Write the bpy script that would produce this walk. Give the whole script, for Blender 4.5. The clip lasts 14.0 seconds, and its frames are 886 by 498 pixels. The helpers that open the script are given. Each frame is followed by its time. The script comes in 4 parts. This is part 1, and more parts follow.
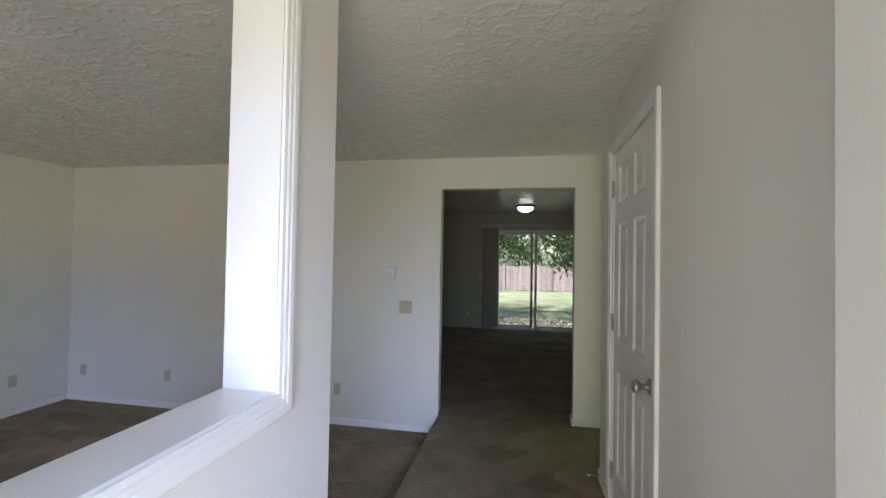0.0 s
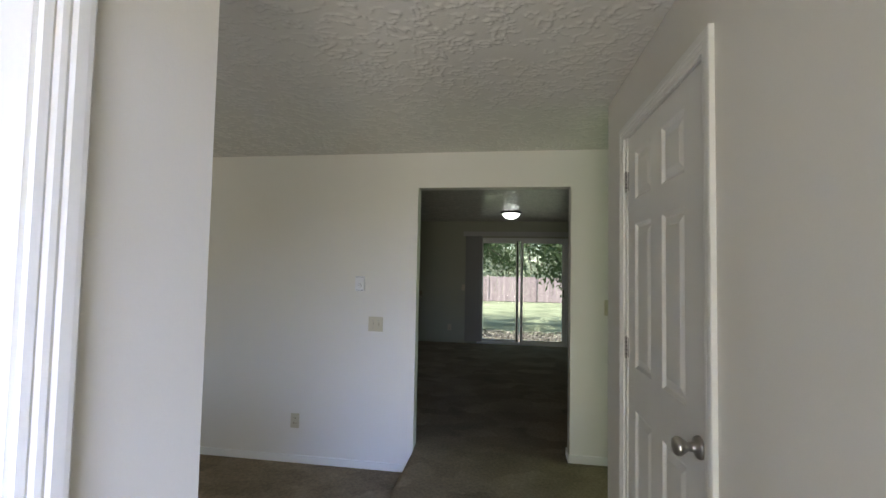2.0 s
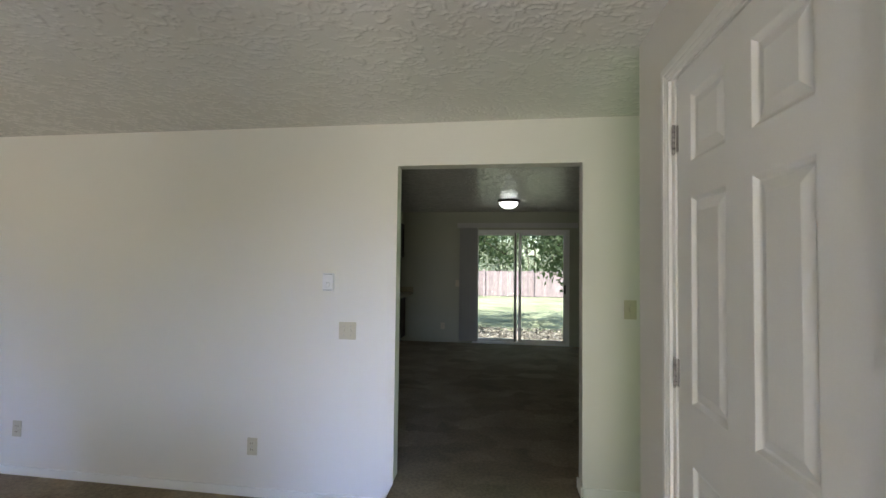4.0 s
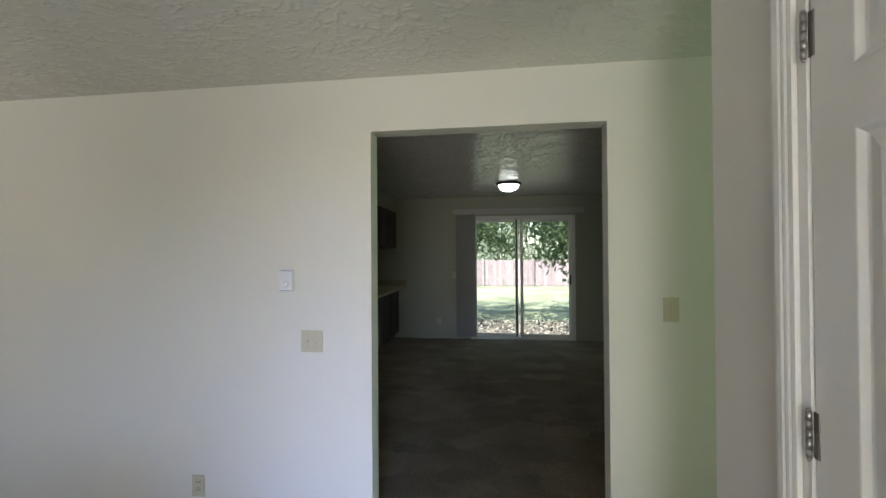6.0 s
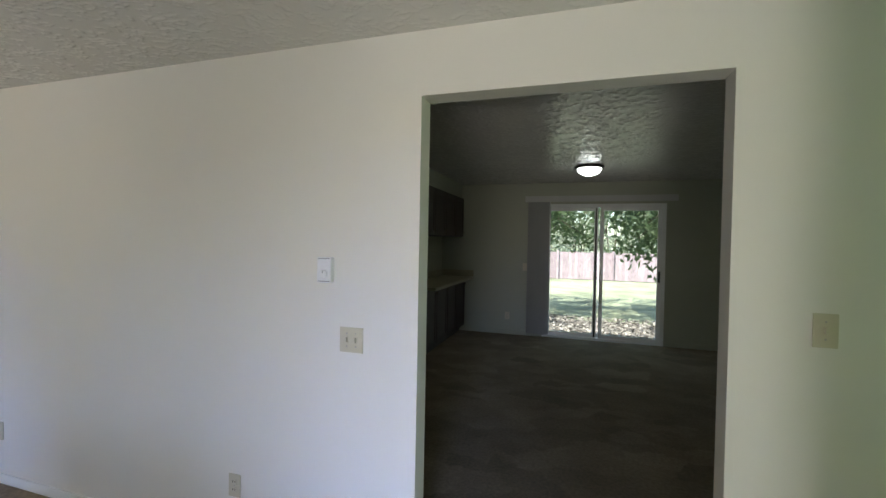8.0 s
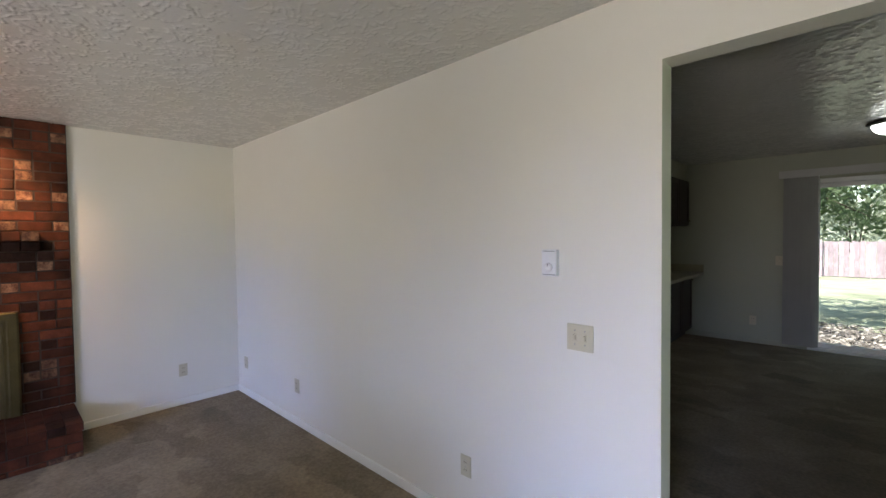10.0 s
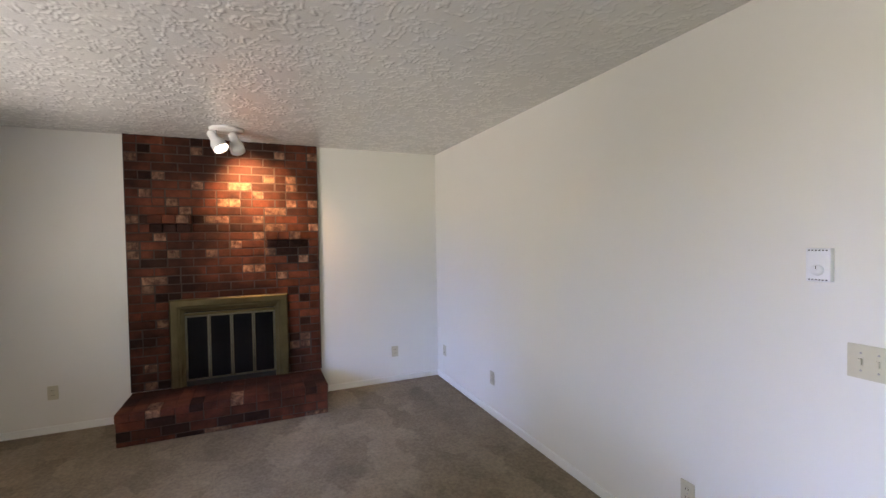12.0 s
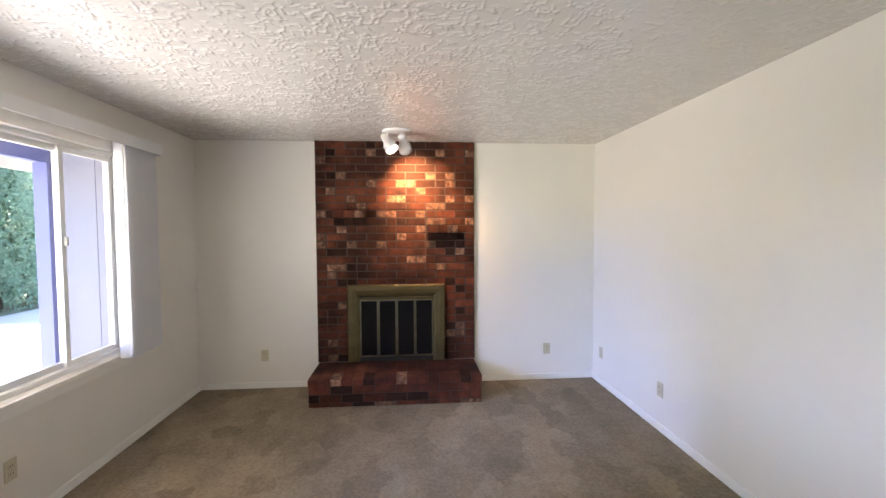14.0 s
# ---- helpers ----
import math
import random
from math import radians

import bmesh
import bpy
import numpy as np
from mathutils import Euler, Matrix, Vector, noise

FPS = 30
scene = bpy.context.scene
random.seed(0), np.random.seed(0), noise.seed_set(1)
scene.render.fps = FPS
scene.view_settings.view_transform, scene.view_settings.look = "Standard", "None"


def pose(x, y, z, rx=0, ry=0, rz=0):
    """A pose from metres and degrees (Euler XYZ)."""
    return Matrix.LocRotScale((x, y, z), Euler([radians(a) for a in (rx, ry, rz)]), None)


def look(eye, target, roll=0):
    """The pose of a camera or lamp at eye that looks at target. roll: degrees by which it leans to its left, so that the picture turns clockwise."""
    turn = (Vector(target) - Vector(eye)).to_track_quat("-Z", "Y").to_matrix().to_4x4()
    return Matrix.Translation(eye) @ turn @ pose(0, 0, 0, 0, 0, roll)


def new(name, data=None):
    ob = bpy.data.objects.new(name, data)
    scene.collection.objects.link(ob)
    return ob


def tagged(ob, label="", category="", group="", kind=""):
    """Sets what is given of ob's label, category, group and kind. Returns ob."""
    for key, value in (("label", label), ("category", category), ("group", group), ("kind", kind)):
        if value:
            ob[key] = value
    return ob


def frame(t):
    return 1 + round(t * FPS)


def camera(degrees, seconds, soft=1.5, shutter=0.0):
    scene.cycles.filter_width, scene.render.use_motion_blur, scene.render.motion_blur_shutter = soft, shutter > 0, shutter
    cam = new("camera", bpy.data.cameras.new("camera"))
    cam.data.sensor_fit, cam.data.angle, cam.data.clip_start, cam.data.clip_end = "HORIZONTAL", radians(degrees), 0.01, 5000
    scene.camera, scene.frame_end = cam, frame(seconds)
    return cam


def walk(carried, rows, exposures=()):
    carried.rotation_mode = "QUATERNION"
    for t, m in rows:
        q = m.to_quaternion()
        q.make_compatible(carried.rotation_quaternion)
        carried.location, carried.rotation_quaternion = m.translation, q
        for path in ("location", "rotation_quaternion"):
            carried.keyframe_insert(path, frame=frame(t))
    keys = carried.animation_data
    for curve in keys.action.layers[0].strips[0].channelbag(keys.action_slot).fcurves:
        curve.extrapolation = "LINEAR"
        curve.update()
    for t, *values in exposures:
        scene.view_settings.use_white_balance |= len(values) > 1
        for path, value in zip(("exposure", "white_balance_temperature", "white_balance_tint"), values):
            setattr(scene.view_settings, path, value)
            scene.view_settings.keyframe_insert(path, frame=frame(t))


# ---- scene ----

cam = camera(92.1, 14.0)
PATH = [
    (0, (0.741, -3.868, 1.431), (0.375, -1.902, 1.472), 1.0),
    (0.5, (0.717, -3.758, 1.423), (0.377, -1.789, 1.506), 1.4),
    (1, (0.687, -3.646, 1.419), (0.396, -1.669, 1.501), 0.9),
    (1.5, (0.69, -3.503, 1.41), (0.414, -1.523, 1.485), 0.9),
    (2, (0.699, -3.345, 1.422), (0.409, -1.368, 1.513), 1.1),
    (2.2, (0.693, -3.293, 1.414), (0.411, -1.315, 1.49), 1.4),
    (4.5, (0.691, -2.618, 1.426), (0.412, -0.638, 1.483), 0.4),
    (5, (0.704, -2.493, 1.423), (0.414, -0.514, 1.45), 0.1),
    (5.5, (0.695, -2.331, 1.42), (0.395, -0.354, 1.418), -0.0),
    (6, (0.671, -2.16, 1.429), (0.403, -0.178, 1.447), -0.4),
    (6.5, (0.65, -2.055, 1.444), (0.382, -0.073, 1.401), -0.1),
    (7, (0.679, -1.911, 1.432), (0.3, 0.053, 1.402), -0.1),
    (7.2, (0.678, -1.865, 1.435), (0.277, 0.094, 1.405), 0.1),
    (9.3, (0.571, -1.731, 1.417), (-0.576, -0.093, 1.366), -0.0),
    (9.5, (0.547, -1.738, 1.425), (-0.677, -0.157, 1.372), -0.6),
    (10, (0.512, -1.744, 1.413), (-0.864, -0.293, 1.353), -0.7),
    (10.5, (0.477, -1.765, 1.409), (-1.044, -0.467, 1.344), -0.7),
    (11, (0.463, -1.791, 1.41), (-1.182, -0.656, 1.345), -1.0),
    (11.5, (0.437, -1.822, 1.406), (-1.31, -0.849, 1.352), -0.9),
    (12, (0.413, -1.864, 1.407), (-1.425, -1.075, 1.353), -0.9),
    (12.5, (0.404, -1.904, 1.422), (-1.5, -1.293, 1.353), -0.6),
    (13, (0.382, -1.959, 1.451), (-1.56, -1.487, 1.362), -0.0),
    (13.5, (0.36, -1.975, 1.456), (-1.616, -1.676, 1.362), -0.1),
    (14, (0.348, -1.991, 1.439), (-1.644, -1.833, 1.351), -0.3),
]
walk(cam, [(t, look(eye, target, roll)) for t, eye, target, roll in PATH], exposures=[(0.0, 1.45, 6650, 8), (1.0, 1.45, 6650, 8), (2.2, 1.6, 6650, 8), (5.0, 2.1, 6600, 9), (7.2, 2.08, 6400, 8.5), (9.5, 2.12, 6500, 14), (11.0, 2.24, 6550, 16), (12.0, 2.45, 6550, 16), (13.0, 2.7, 6550, 16), (14.0, 2.98, 6550, 16)])

# ---- plan, metres ----
CEIL = 2.35          # ceiling above the hall floor
LIV = -0.175         # sunken living room floor
XF = -4.122          # fireplace wall
YF = -4.122          # front wall with window and entrance
XC = 1.26            # closet wall
YD = 4.93            # far wall of the dining room
XK = -1.45           # kitchen side wall
XR = 2.95            # dining room's other side wall
GROUND = -0.35

# ---- light ----
world = bpy.data.worlds.new("sky")
scene.world = world
world.use_nodes = True
wn = world.node_tree.nodes
sky = wn.new("ShaderNodeTexSky")
sky.sky_type = "NISHITA"
sky.sun_disc = False
sky.sun_elevation = radians(60)
sky.sun_rotation = radians(200)
wn["Background"].inputs[1].default_value = 0.15
world.node_tree.links.new(sky.outputs[0], wn["Background"].inputs[0])

SUN_DIR = Vector((0.30, 0.40, -0.87))


def lamp(name, kind, m, energy, color, **extra):
    data = bpy.data.lights.new(name, kind)
    data.energy, data.color = energy, color
    for k, v in extra.items():
        if k == "size":
            data.shape, data.size, data.size_y = "RECTANGLE", v[0], v[1]
        elif k == "radius":
            data.shadow_soft_size = v
        elif k == "spot":
            data.spot_size, data.spot_blend = radians(v[0]), v[1]
        elif k == "angle":
            data.angle = radians(v)
        elif k == "spread":
            data.spread = radians(v)
    ob = new(name, data)
    ob.matrix_world = m
    return ob


lamp("sun", "SUN", look((0, 0, 20), Vector((0, 0, 20)) + SUN_DIR), 5.0, (1.0, 0.95, 0.86), angle=0.5)
# lamps added for daylight through the front window, from the sunlit ground and the sky before the open entrance, and
# for green light at the closed far end of the hall
lamp("window_daylight", "AREA", look((-1.42, YF - 0.05, 1.35), (-1.42, 0, 0.65)), 1.95, (0.97, 0.97, 1.0), size=(0.95, 1.3))
# unseen fill lamp near the ground, standing in for warm driveway bounce
lamp("entrance_warm_fill", "AREA", look((1.6, YF - 3.2, GROUND + 0.12), (0.40, 0, 2.0)), 52, (1.0, 0.93, 0.84), size=(4.8, 1.0), spread=115)
# unseen blue fill lamp, standing in for sky light through the entrance
lamp("entrance_blue_fill", "AREA", look((2.7, YF - 5.0, 2.9), (-0.30, 0, 0.6)), 38, (0.38, 0.52, 1.0), size=(4.4, 1.4), spread=44)
# fill lamp added before the closed end wall for the hall's green tinge
lamp("hall_green_fill", "AREA", look((4.12, -0.44, 1.3), (0, -0.40, 1.2)), 2.8, (0.66, 1.0, 0.58), size=(0.7, 1.6))


# ---- materials ----
def material(name, base, rough=0.6, metal=0.0, vary=0.08, scale=3.0, fine=60.0, bump=0.1, dist=0.002, spec=0.5,
             second=None, emit=None, random_hue=0.0):
    """A surface with a broad and a fine variation and a fine relief, in metres."""
    m = bpy.data.materials.new(name)
    m.use_nodes = True
    nt, n = m.node_tree, m.node_tree.nodes
    b = n["Principled BSDF"]
    b.inputs["Roughness"].default_value = rough
    b.inputs["Metallic"].default_value = metal
    b.inputs["Specular IOR Level"].default_value = spec
    tc = n.new("ShaderNodeTexCoord")
    big, small = n.new("ShaderNodeTexNoise"), n.new("ShaderNodeTexNoise")
    big.inputs["Scale"].default_value, small.inputs["Scale"].default_value = scale, fine
    big.inputs["Detail"].default_value, small.inputs["Detail"].default_value = 4, 3
    where = tc.outputs["Object"]
    if random_hue:
        info, shift = n.new("ShaderNodeObjectInfo"), n.new("ShaderNodeVectorMath")
        shift.operation = "MULTIPLY_ADD"
        shift.inputs[1].default_value = (7.0, 7.0, 7.0)
        nt.links.new(info.outputs["Location"], shift.inputs[0])
        nt.links.new(where, shift.inputs[2])
        where = shift.outputs[0]
    for t in (big, small):
        nt.links.new(where, t.inputs["Vector"])
    add = n.new("ShaderNodeMath")
    add.operation = "MULTIPLY_ADD"
    nt.links.new(small.outputs[0], add.inputs[0])
    add.inputs[1].default_value = 0.5
    nt.links.new(big.outputs[0], add.inputs[2])
    ramp = n.new("ShaderNodeValToRGB")
    lo, hi = ramp.color_ramp.elements
    lo.position, hi.position = 0.5, 1.0
    dark = second or [c * (1 - 2 * vary) for c in base]
    lo.color, hi.color = (*dark, 1), (*[min(1, c * (1 + vary)) for c in base], 1)
    nt.links.new(add.outputs[0], ramp.inputs[0])
    out = ramp.outputs[0]
    if random_hue:
        hsv = n.new("ShaderNodeHueSaturation")
        mr = n.new("ShaderNodeMapRange")
        mr.inputs[3].default_value, mr.inputs[4].default_value = 1 - random_hue, 1 + random_hue
        nt.links.new(info.outputs["Random"], mr.inputs[0])
        nt.links.new(mr.outputs[0], hsv.inputs["Value"])
        nt.links.new(out, hsv.inputs["Color"])
        out = hsv.outputs[0]
    nt.links.new(out, b.inputs["Base Color"])
    if bump:
        bp = n.new("ShaderNodeBump")
        bp.inputs["Strength"].default_value, bp.inputs["Distance"].default_value = bump, dist
        nt.links.new(small.outputs[0], bp.inputs["Height"])
        nt.links.new(bp.outputs[0], b.inputs["Normal"])
    if emit:
        b.inputs["Emission Color"].default_value = (*emit[:3], 1)
        b.inputs["Emission Strength"].default_value = emit[3]
    return m


def ceiling_material(name, base):
    """Satin ceiling paint with a faint grain."""
    return material(name, base, rough=0.24, vary=0.02, scale=1.5, fine=110, bump=0.35, dist=0.0015, spec=0.6)


def leaf_material(name, base, glow):
    """Foliage that lets part of the light through."""
    m = material(name, base, rough=0.55, vary=0.2, scale=2, fine=20, bump=0)
    nt, n = m.node_tree, m.node_tree.nodes
    tl, mix = n.new("ShaderNodeBsdfTranslucent"), n.new("ShaderNodeMixShader")
    tl.inputs[0].default_value = (*glow, 1)
    mix.inputs[0].default_value = 0.4
    nt.links.new(n["Principled BSDF"].outputs[0], mix.inputs[1])
    nt.links.new(tl.outputs[0], mix.inputs[2])
    nt.links.new(mix.outputs[0], n["Material Output"].inputs[0])
    return m


def glass_material(name, tint=(1, 1, 1), gloss=0.06):
    m = bpy.data.materials.new(name)
    m.use_nodes = True
    nt, n = m.node_tree, m.node_tree.nodes
    n.remove(n["Principled BSDF"])
    tr, gl, mix, fr, pw, mr = (n.new(k) for k in ("ShaderNodeBsdfTransparent", "ShaderNodeBsdfGlossy", "ShaderNodeMixShader", "ShaderNodeLayerWeight",
                                                 "ShaderNodeMath", "ShaderNodeMapRange"))
    tr.inputs[0].default_value = (*tint, 1)
    gl.inputs["Roughness"].default_value = 0.02
    pw.operation = "POWER"
    pw.inputs[1].default_value = 5.0
    mr.inputs[3].default_value, mr.inputs[4].default_value = 0.0008, 0.5
    nt.links.new(fr.outputs["Facing"], pw.inputs[0])
    nt.links.new(pw.outputs[0], mr.inputs[0])
    nt.links.new(mr.outputs[0], mix.inputs[0])
    nt.links.new(tr.outputs[0], mix.inputs[1])
    nt.links.new(gl.outputs[0], mix.inputs[2])
    nt.links.new(mix.outputs[0], n["Material Output"].inputs[0])
    return m


M_WALL = material("cream_wall_paint", (0.79, 0.765, 0.705), rough=0.5, vary=0.012, scale=1.2, fine=220, bump=0.12, dist=0.0012)
M_CEIL = ceiling_material("textured_ceiling_paint", (0.715, 0.695, 0.655))
M_TRIM = material("white_gloss_paint", (0.85, 0.84, 0.80), rough=0.35, vary=0.015, scale=4, fine=150, bump=0.03, dist=0.0006)


def carpet_material(name, base):
    """Cut pile with broad patches where the nap was brushed one way or the other."""
    m = material(name, base, rough=0.95, vary=0.11, scale=3.2, fine=260, bump=1.0, dist=0.010, spec=0.1)
    nt, n = m.node_tree, m.node_tree.nodes
    b = n["Principled BSDF"]
    old = b.inputs["Base Color"].links[0].from_socket
    tc, mp, warp, add = n.new("ShaderNodeTexCoord"), n.new("ShaderNodeMapping"), n.new("ShaderNodeTexNoise"), n.new("ShaderNodeVectorMath")
    mp.inputs["Rotation"].default_value[2] = 0.6
    mp.inputs["Scale"].default_value = (1.0, 1.7, 1.0)
    warp.inputs["Scale"].default_value, warp.inputs["Detail"].default_value = 5.0, 4
    add.operation = "MULTIPLY_ADD"
    add.inputs[1].default_value = (0.34, 0.34, 0)
    vor, mr, hsv = n.new("ShaderNodeTexVoronoi"), n.new("ShaderNodeMapRange"), n.new("ShaderNodeHueSaturation")
    vor.feature = "SMOOTH_F1"
    vor.inputs["Scale"].default_value, vor.inputs["Smoothness"].default_value = 3.0, 0.22
    speck, mr2, mul = n.new("ShaderNodeTexNoise"), n.new("ShaderNodeMapRange"), n.new("ShaderNodeMath")
    speck.inputs["Scale"].default_value, speck.inputs["Detail"].default_value = 48, 3
    mul.operation = "MULTIPLY"
    mr.inputs[3].default_value, mr.inputs[4].default_value = 0.76, 1.24
    mr2.inputs[1].default_value, mr2.inputs[2].default_value, mr2.inputs[3].default_value, mr2.inputs[4].default_value = 0.3, 0.7, 0.84, 1.16
    nt.links.new(tc.outputs["Object"], warp.inputs["Vector"])
    nt.links.new(tc.outputs["Object"], speck.inputs["Vector"])
    nt.links.new(warp.outputs["Color"], add.inputs[0])
    nt.links.new(tc.outputs["Object"], add.inputs[2])
    nt.links.new(add.outputs[0], mp.inputs["Vector"])
    nt.links.new(mp.outputs[0], vor.inputs["Vector"])
    nt.links.new(vor.outputs["Color"], mr.inputs[0])
    nt.links.new(speck.outputs[0], mr2.inputs[0])
    nt.links.new(mr.outputs[0], mul.inputs[0])
    nt.links.new(mr2.outputs[0], mul.inputs[1])
    nt.links.new(mul.outputs[0], hsv.inputs["Value"])
    nt.links.new(old, hsv.inputs["Color"])
    nt.links.new(hsv.outputs[0], b.inputs["Base Color"])
    return m


M_CARPET = carpet_material("taupe_carpet", (0.312, 0.252, 0.176))
M_IVORY = material("ivory_plastic", (0.57, 0.525, 0.385), rough=0.4, vary=0.02, bump=0.02)
M_WHITEPL = material("white_plastic", (0.80, 0.80, 0.82), rough=0.4, vary=0.02, bump=0.02)
M_DARK = material("dark_slot", (0.02, 0.02, 0.02), rough=0.7, vary=0.05, bump=0)
M_STEEL = material("satin_nickel", (0.43, 0.41, 0.385), rough=0.28, metal=0.95, vary=0.04, bump=0.02)
M_BRASS = material("antique_brass", (0.15, 0.120, 0.062), rough=0.5, metal=1.0, vary=0.10, scale=9, fine=120, bump=0.05)
M_BRASSDK = material("tarnished_brass", (0.26, 0.235, 0.17), rough=0.35, metal=1.0, vary=0.12, scale=9, fine=120, bump=0.05)
M_BLACKMET = material("black_enamel", (0.025, 0.024, 0.022), rough=0.35, vary=0.1, bump=0.05)
M_MORTAR = material("dark_mortar", (0.060, 0.042, 0.033), rough=0.95, vary=0.12, scale=14, fine=160, bump=0.6, dist=0.004)
# the dining room's dimness is put into this darker, greener wall colour
M_WALLDIN = material("dimmed_wall_paint", (0.40, 0.405, 0.31), rough=0.55, vary=0.015, scale=1.2, fine=220, bump=0.12, dist=0.0012)
M_BRICK = material("red_clay_brick", (0.112, 0.0310, 0.0145), spec=0.25, rough=0.8, vary=0.18, scale=14, fine=110, bump=0.6, dist=0.003, random_hue=0.32)
# for burnt bricks, and for the shadow painted below the ledges
M_BRICKDK = material("burnt_and_shadow_brick", (0.034, 0.016, 0.012), spec=0.1, rough=0.85, vary=0.2, scale=14, fine=110, bump=0.6, dist=0.003, random_hue=0.3)
M_BRICKLT = material("limed_brick", (0.34, 0.185, 0.105), rough=0.85, vary=0.2, scale=22, fine=90, bump=0.6, dist=0.003, random_hue=0.25, second=(0.095, 0.029, 0.014))
for e, p in zip(M_BRICKLT.node_tree.nodes["Color Ramp"].color_ramp.elements, (0.58, 0.95)):
    e.position = p


def soot(m, scale, low):
    """Broad smoky stains that run on from brick to brick."""
    nt, n = m.node_tree, m.node_tree.nodes
    info, tc, add, noise, mr, mix = (n.new(k) for k in ("ShaderNodeObjectInfo", "ShaderNodeTexCoord", "ShaderNodeVectorMath", "ShaderNodeTexNoise", "ShaderNodeMapRange", "ShaderNodeMixRGB"))
    nt.links.new(info.outputs["Location"], add.inputs[0])
    nt.links.new(tc.outputs["Object"], add.inputs[1])
    nt.links.new(add.outputs[0], noise.inputs["Vector"])
    noise.inputs["Scale"].default_value, noise.inputs["Detail"].default_value = scale, 5
    mr.inputs[1].default_value, mr.inputs[2].default_value, mr.inputs[3].default_value, mr.inputs[4].default_value = 0.41, 0.63, low, 1.15
    nt.links.new(noise.outputs[0], mr.inputs[0])
    b = n["Principled BSDF"]
    mix.blend_type, mix.inputs[0].default_value = "MULTIPLY", 1.0
    nt.links.new(b.inputs["Base Color"].links[0].from_socket, mix.inputs[1])
    nt.links.new(mr.outputs[0], mix.inputs[2])
    nt.links.new(mix.outputs[0], b.inputs["Base Color"])


soot(M_BRICK, 2.3, 0.30)
soot(M_BRICKLT, 3.2, 0.5)
M_WHITEMET = material("white_enamel", (0.80, 0.79, 0.77), rough=0.3, vary=0.01, bump=0)
M_VANE = material("white_vinyl_vane", (0.84, 0.84, 0.86), rough=0.5, vary=0.01, fine=300, bump=0.1)
M_WALLTRIM = material("dull_white_valance", (0.52, 0.52, 0.49), rough=0.6, vary=0.03, fine=200, bump=0.05)
M_VANEGREY = material("grey_fabric_vane", (0.34, 0.335, 0.315), rough=0.7, vary=0.03, fine=300, bump=0.1)
M_VINYL = material("white_vinyl_frame", (0.82, 0.82, 0.80), rough=0.4, vary=0.01, bump=0.02)
M_CABINET = material("dark_walnut_cabinet", (0.034, 0.018, 0.013), rough=0.45, vary=0.2, scale=7, fine=60, bump=0.1)
M_COUNTER = material("olive_laminate", (0.34, 0.31, 0.20), rough=0.4, vary=0.05, scale=20, fine=200, bump=0.02)
M_BRONZE = material("dark_bronze", (0.06, 0.058, 0.05), rough=0.4, metal=0.6, vary=0.05, bump=0)
M_GLASS = glass_material("clear_glass")
M_GLASSGREEN = glass_material("patio_glass", (0.87, 0.90, 0.865))
M_SMOKED = material("smoked_fire_glass", (0.008, 0.008, 0.009), spec=0.2, rough=0.15, vary=0.1, bump=0)
M_BULB = material("lit_reflector_bulb", (1, 0.9, 0.75), emit=(1.0, 0.84, 0.62, 7.0), bump=0)
M_DOME = material("lit_opal_dome", (0.95, 0.97, 0.95), rough=0.3, emit=(0.93, 1.0, 0.95, 1.8), bump=0)
M_GRASS = material("lawn_grass", (0.245, 0.262, 0.185), rough=0.9, vary=0.25, scale=1.2, fine=45, bump=0.8, dist=0.03, spec=0.1)
M_MULCH = material("bark_mulch", (0.17, 0.150, 0.145), rough=0.95, vary=0.35, scale=5, fine=38, bump=1.0, dist=0.03, spec=0.1)
M_CONCRETE = material("driveway_concrete", (0.48, 0.47, 0.44), rough=0.85, vary=0.07, scale=1.5, fine=90, bump=0.3)
M_FENCE = material("weathered_cedar", (0.34, 0.26, 0.295), rough=0.85, vary=0.15, scale=5, fine=70, bump=0.4, random_hue=0.18)
# tree leaves are darkened to read as silhouettes against the bright garden
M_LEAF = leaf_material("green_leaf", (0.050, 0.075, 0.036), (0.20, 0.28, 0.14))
# sunlight is put into this much paler copy of the leaf colour
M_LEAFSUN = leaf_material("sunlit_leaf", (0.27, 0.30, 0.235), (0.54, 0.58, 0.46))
M_LEAFDK = leaf_material("hedge_foliage", (0.22, 0.34, 0.26), (0.36, 0.50, 0.39))
M_BARK = material("tree_bark", (0.11, 0.085, 0.065), rough=0.95, vary=0.25, scale=10, fine=60, bump=0.8, dist=0.01)
M_SIDING = material("pale_blue_siding", (0.20, 0.21, 0.28), rough=0.6, vary=0.02, scale=4, fine=120, bump=0.15)
M_BLUETRIM = material("blue_trim_paint", (0.15, 0.17, 0.36), rough=0.5, vary=0.03, scale=4, fine=120, bump=0.1)
M_SOFFIT = material("tan_soffit_board", (0.50, 0.42, 0.33), rough=0.7, vary=0.06, scale=4, fine=90, bump=0.2)


# ---- building helpers ----
def box(bm, x0, x1, y0, y1, z0, z1, bevel=0.0):
    vs = [bm.verts.new((x, y, z)) for x in (x0, x1) for y in (y0, y1) for z in (z0, z1)]
    fs = [bm.faces.new([vs[i] for i in q]) for q in ((0, 1, 3, 2), (4, 6, 7, 5), (0, 4, 5, 1), (2, 3, 7, 6), (0, 2, 6, 4), (1, 5, 7, 3))]
    if bevel:
        es = list({e for f in fs for e in f.edges})
        bmesh.ops.bevel(bm, geom=es, offset=bevel, segments=2, affect="EDGES", profile=0.6)


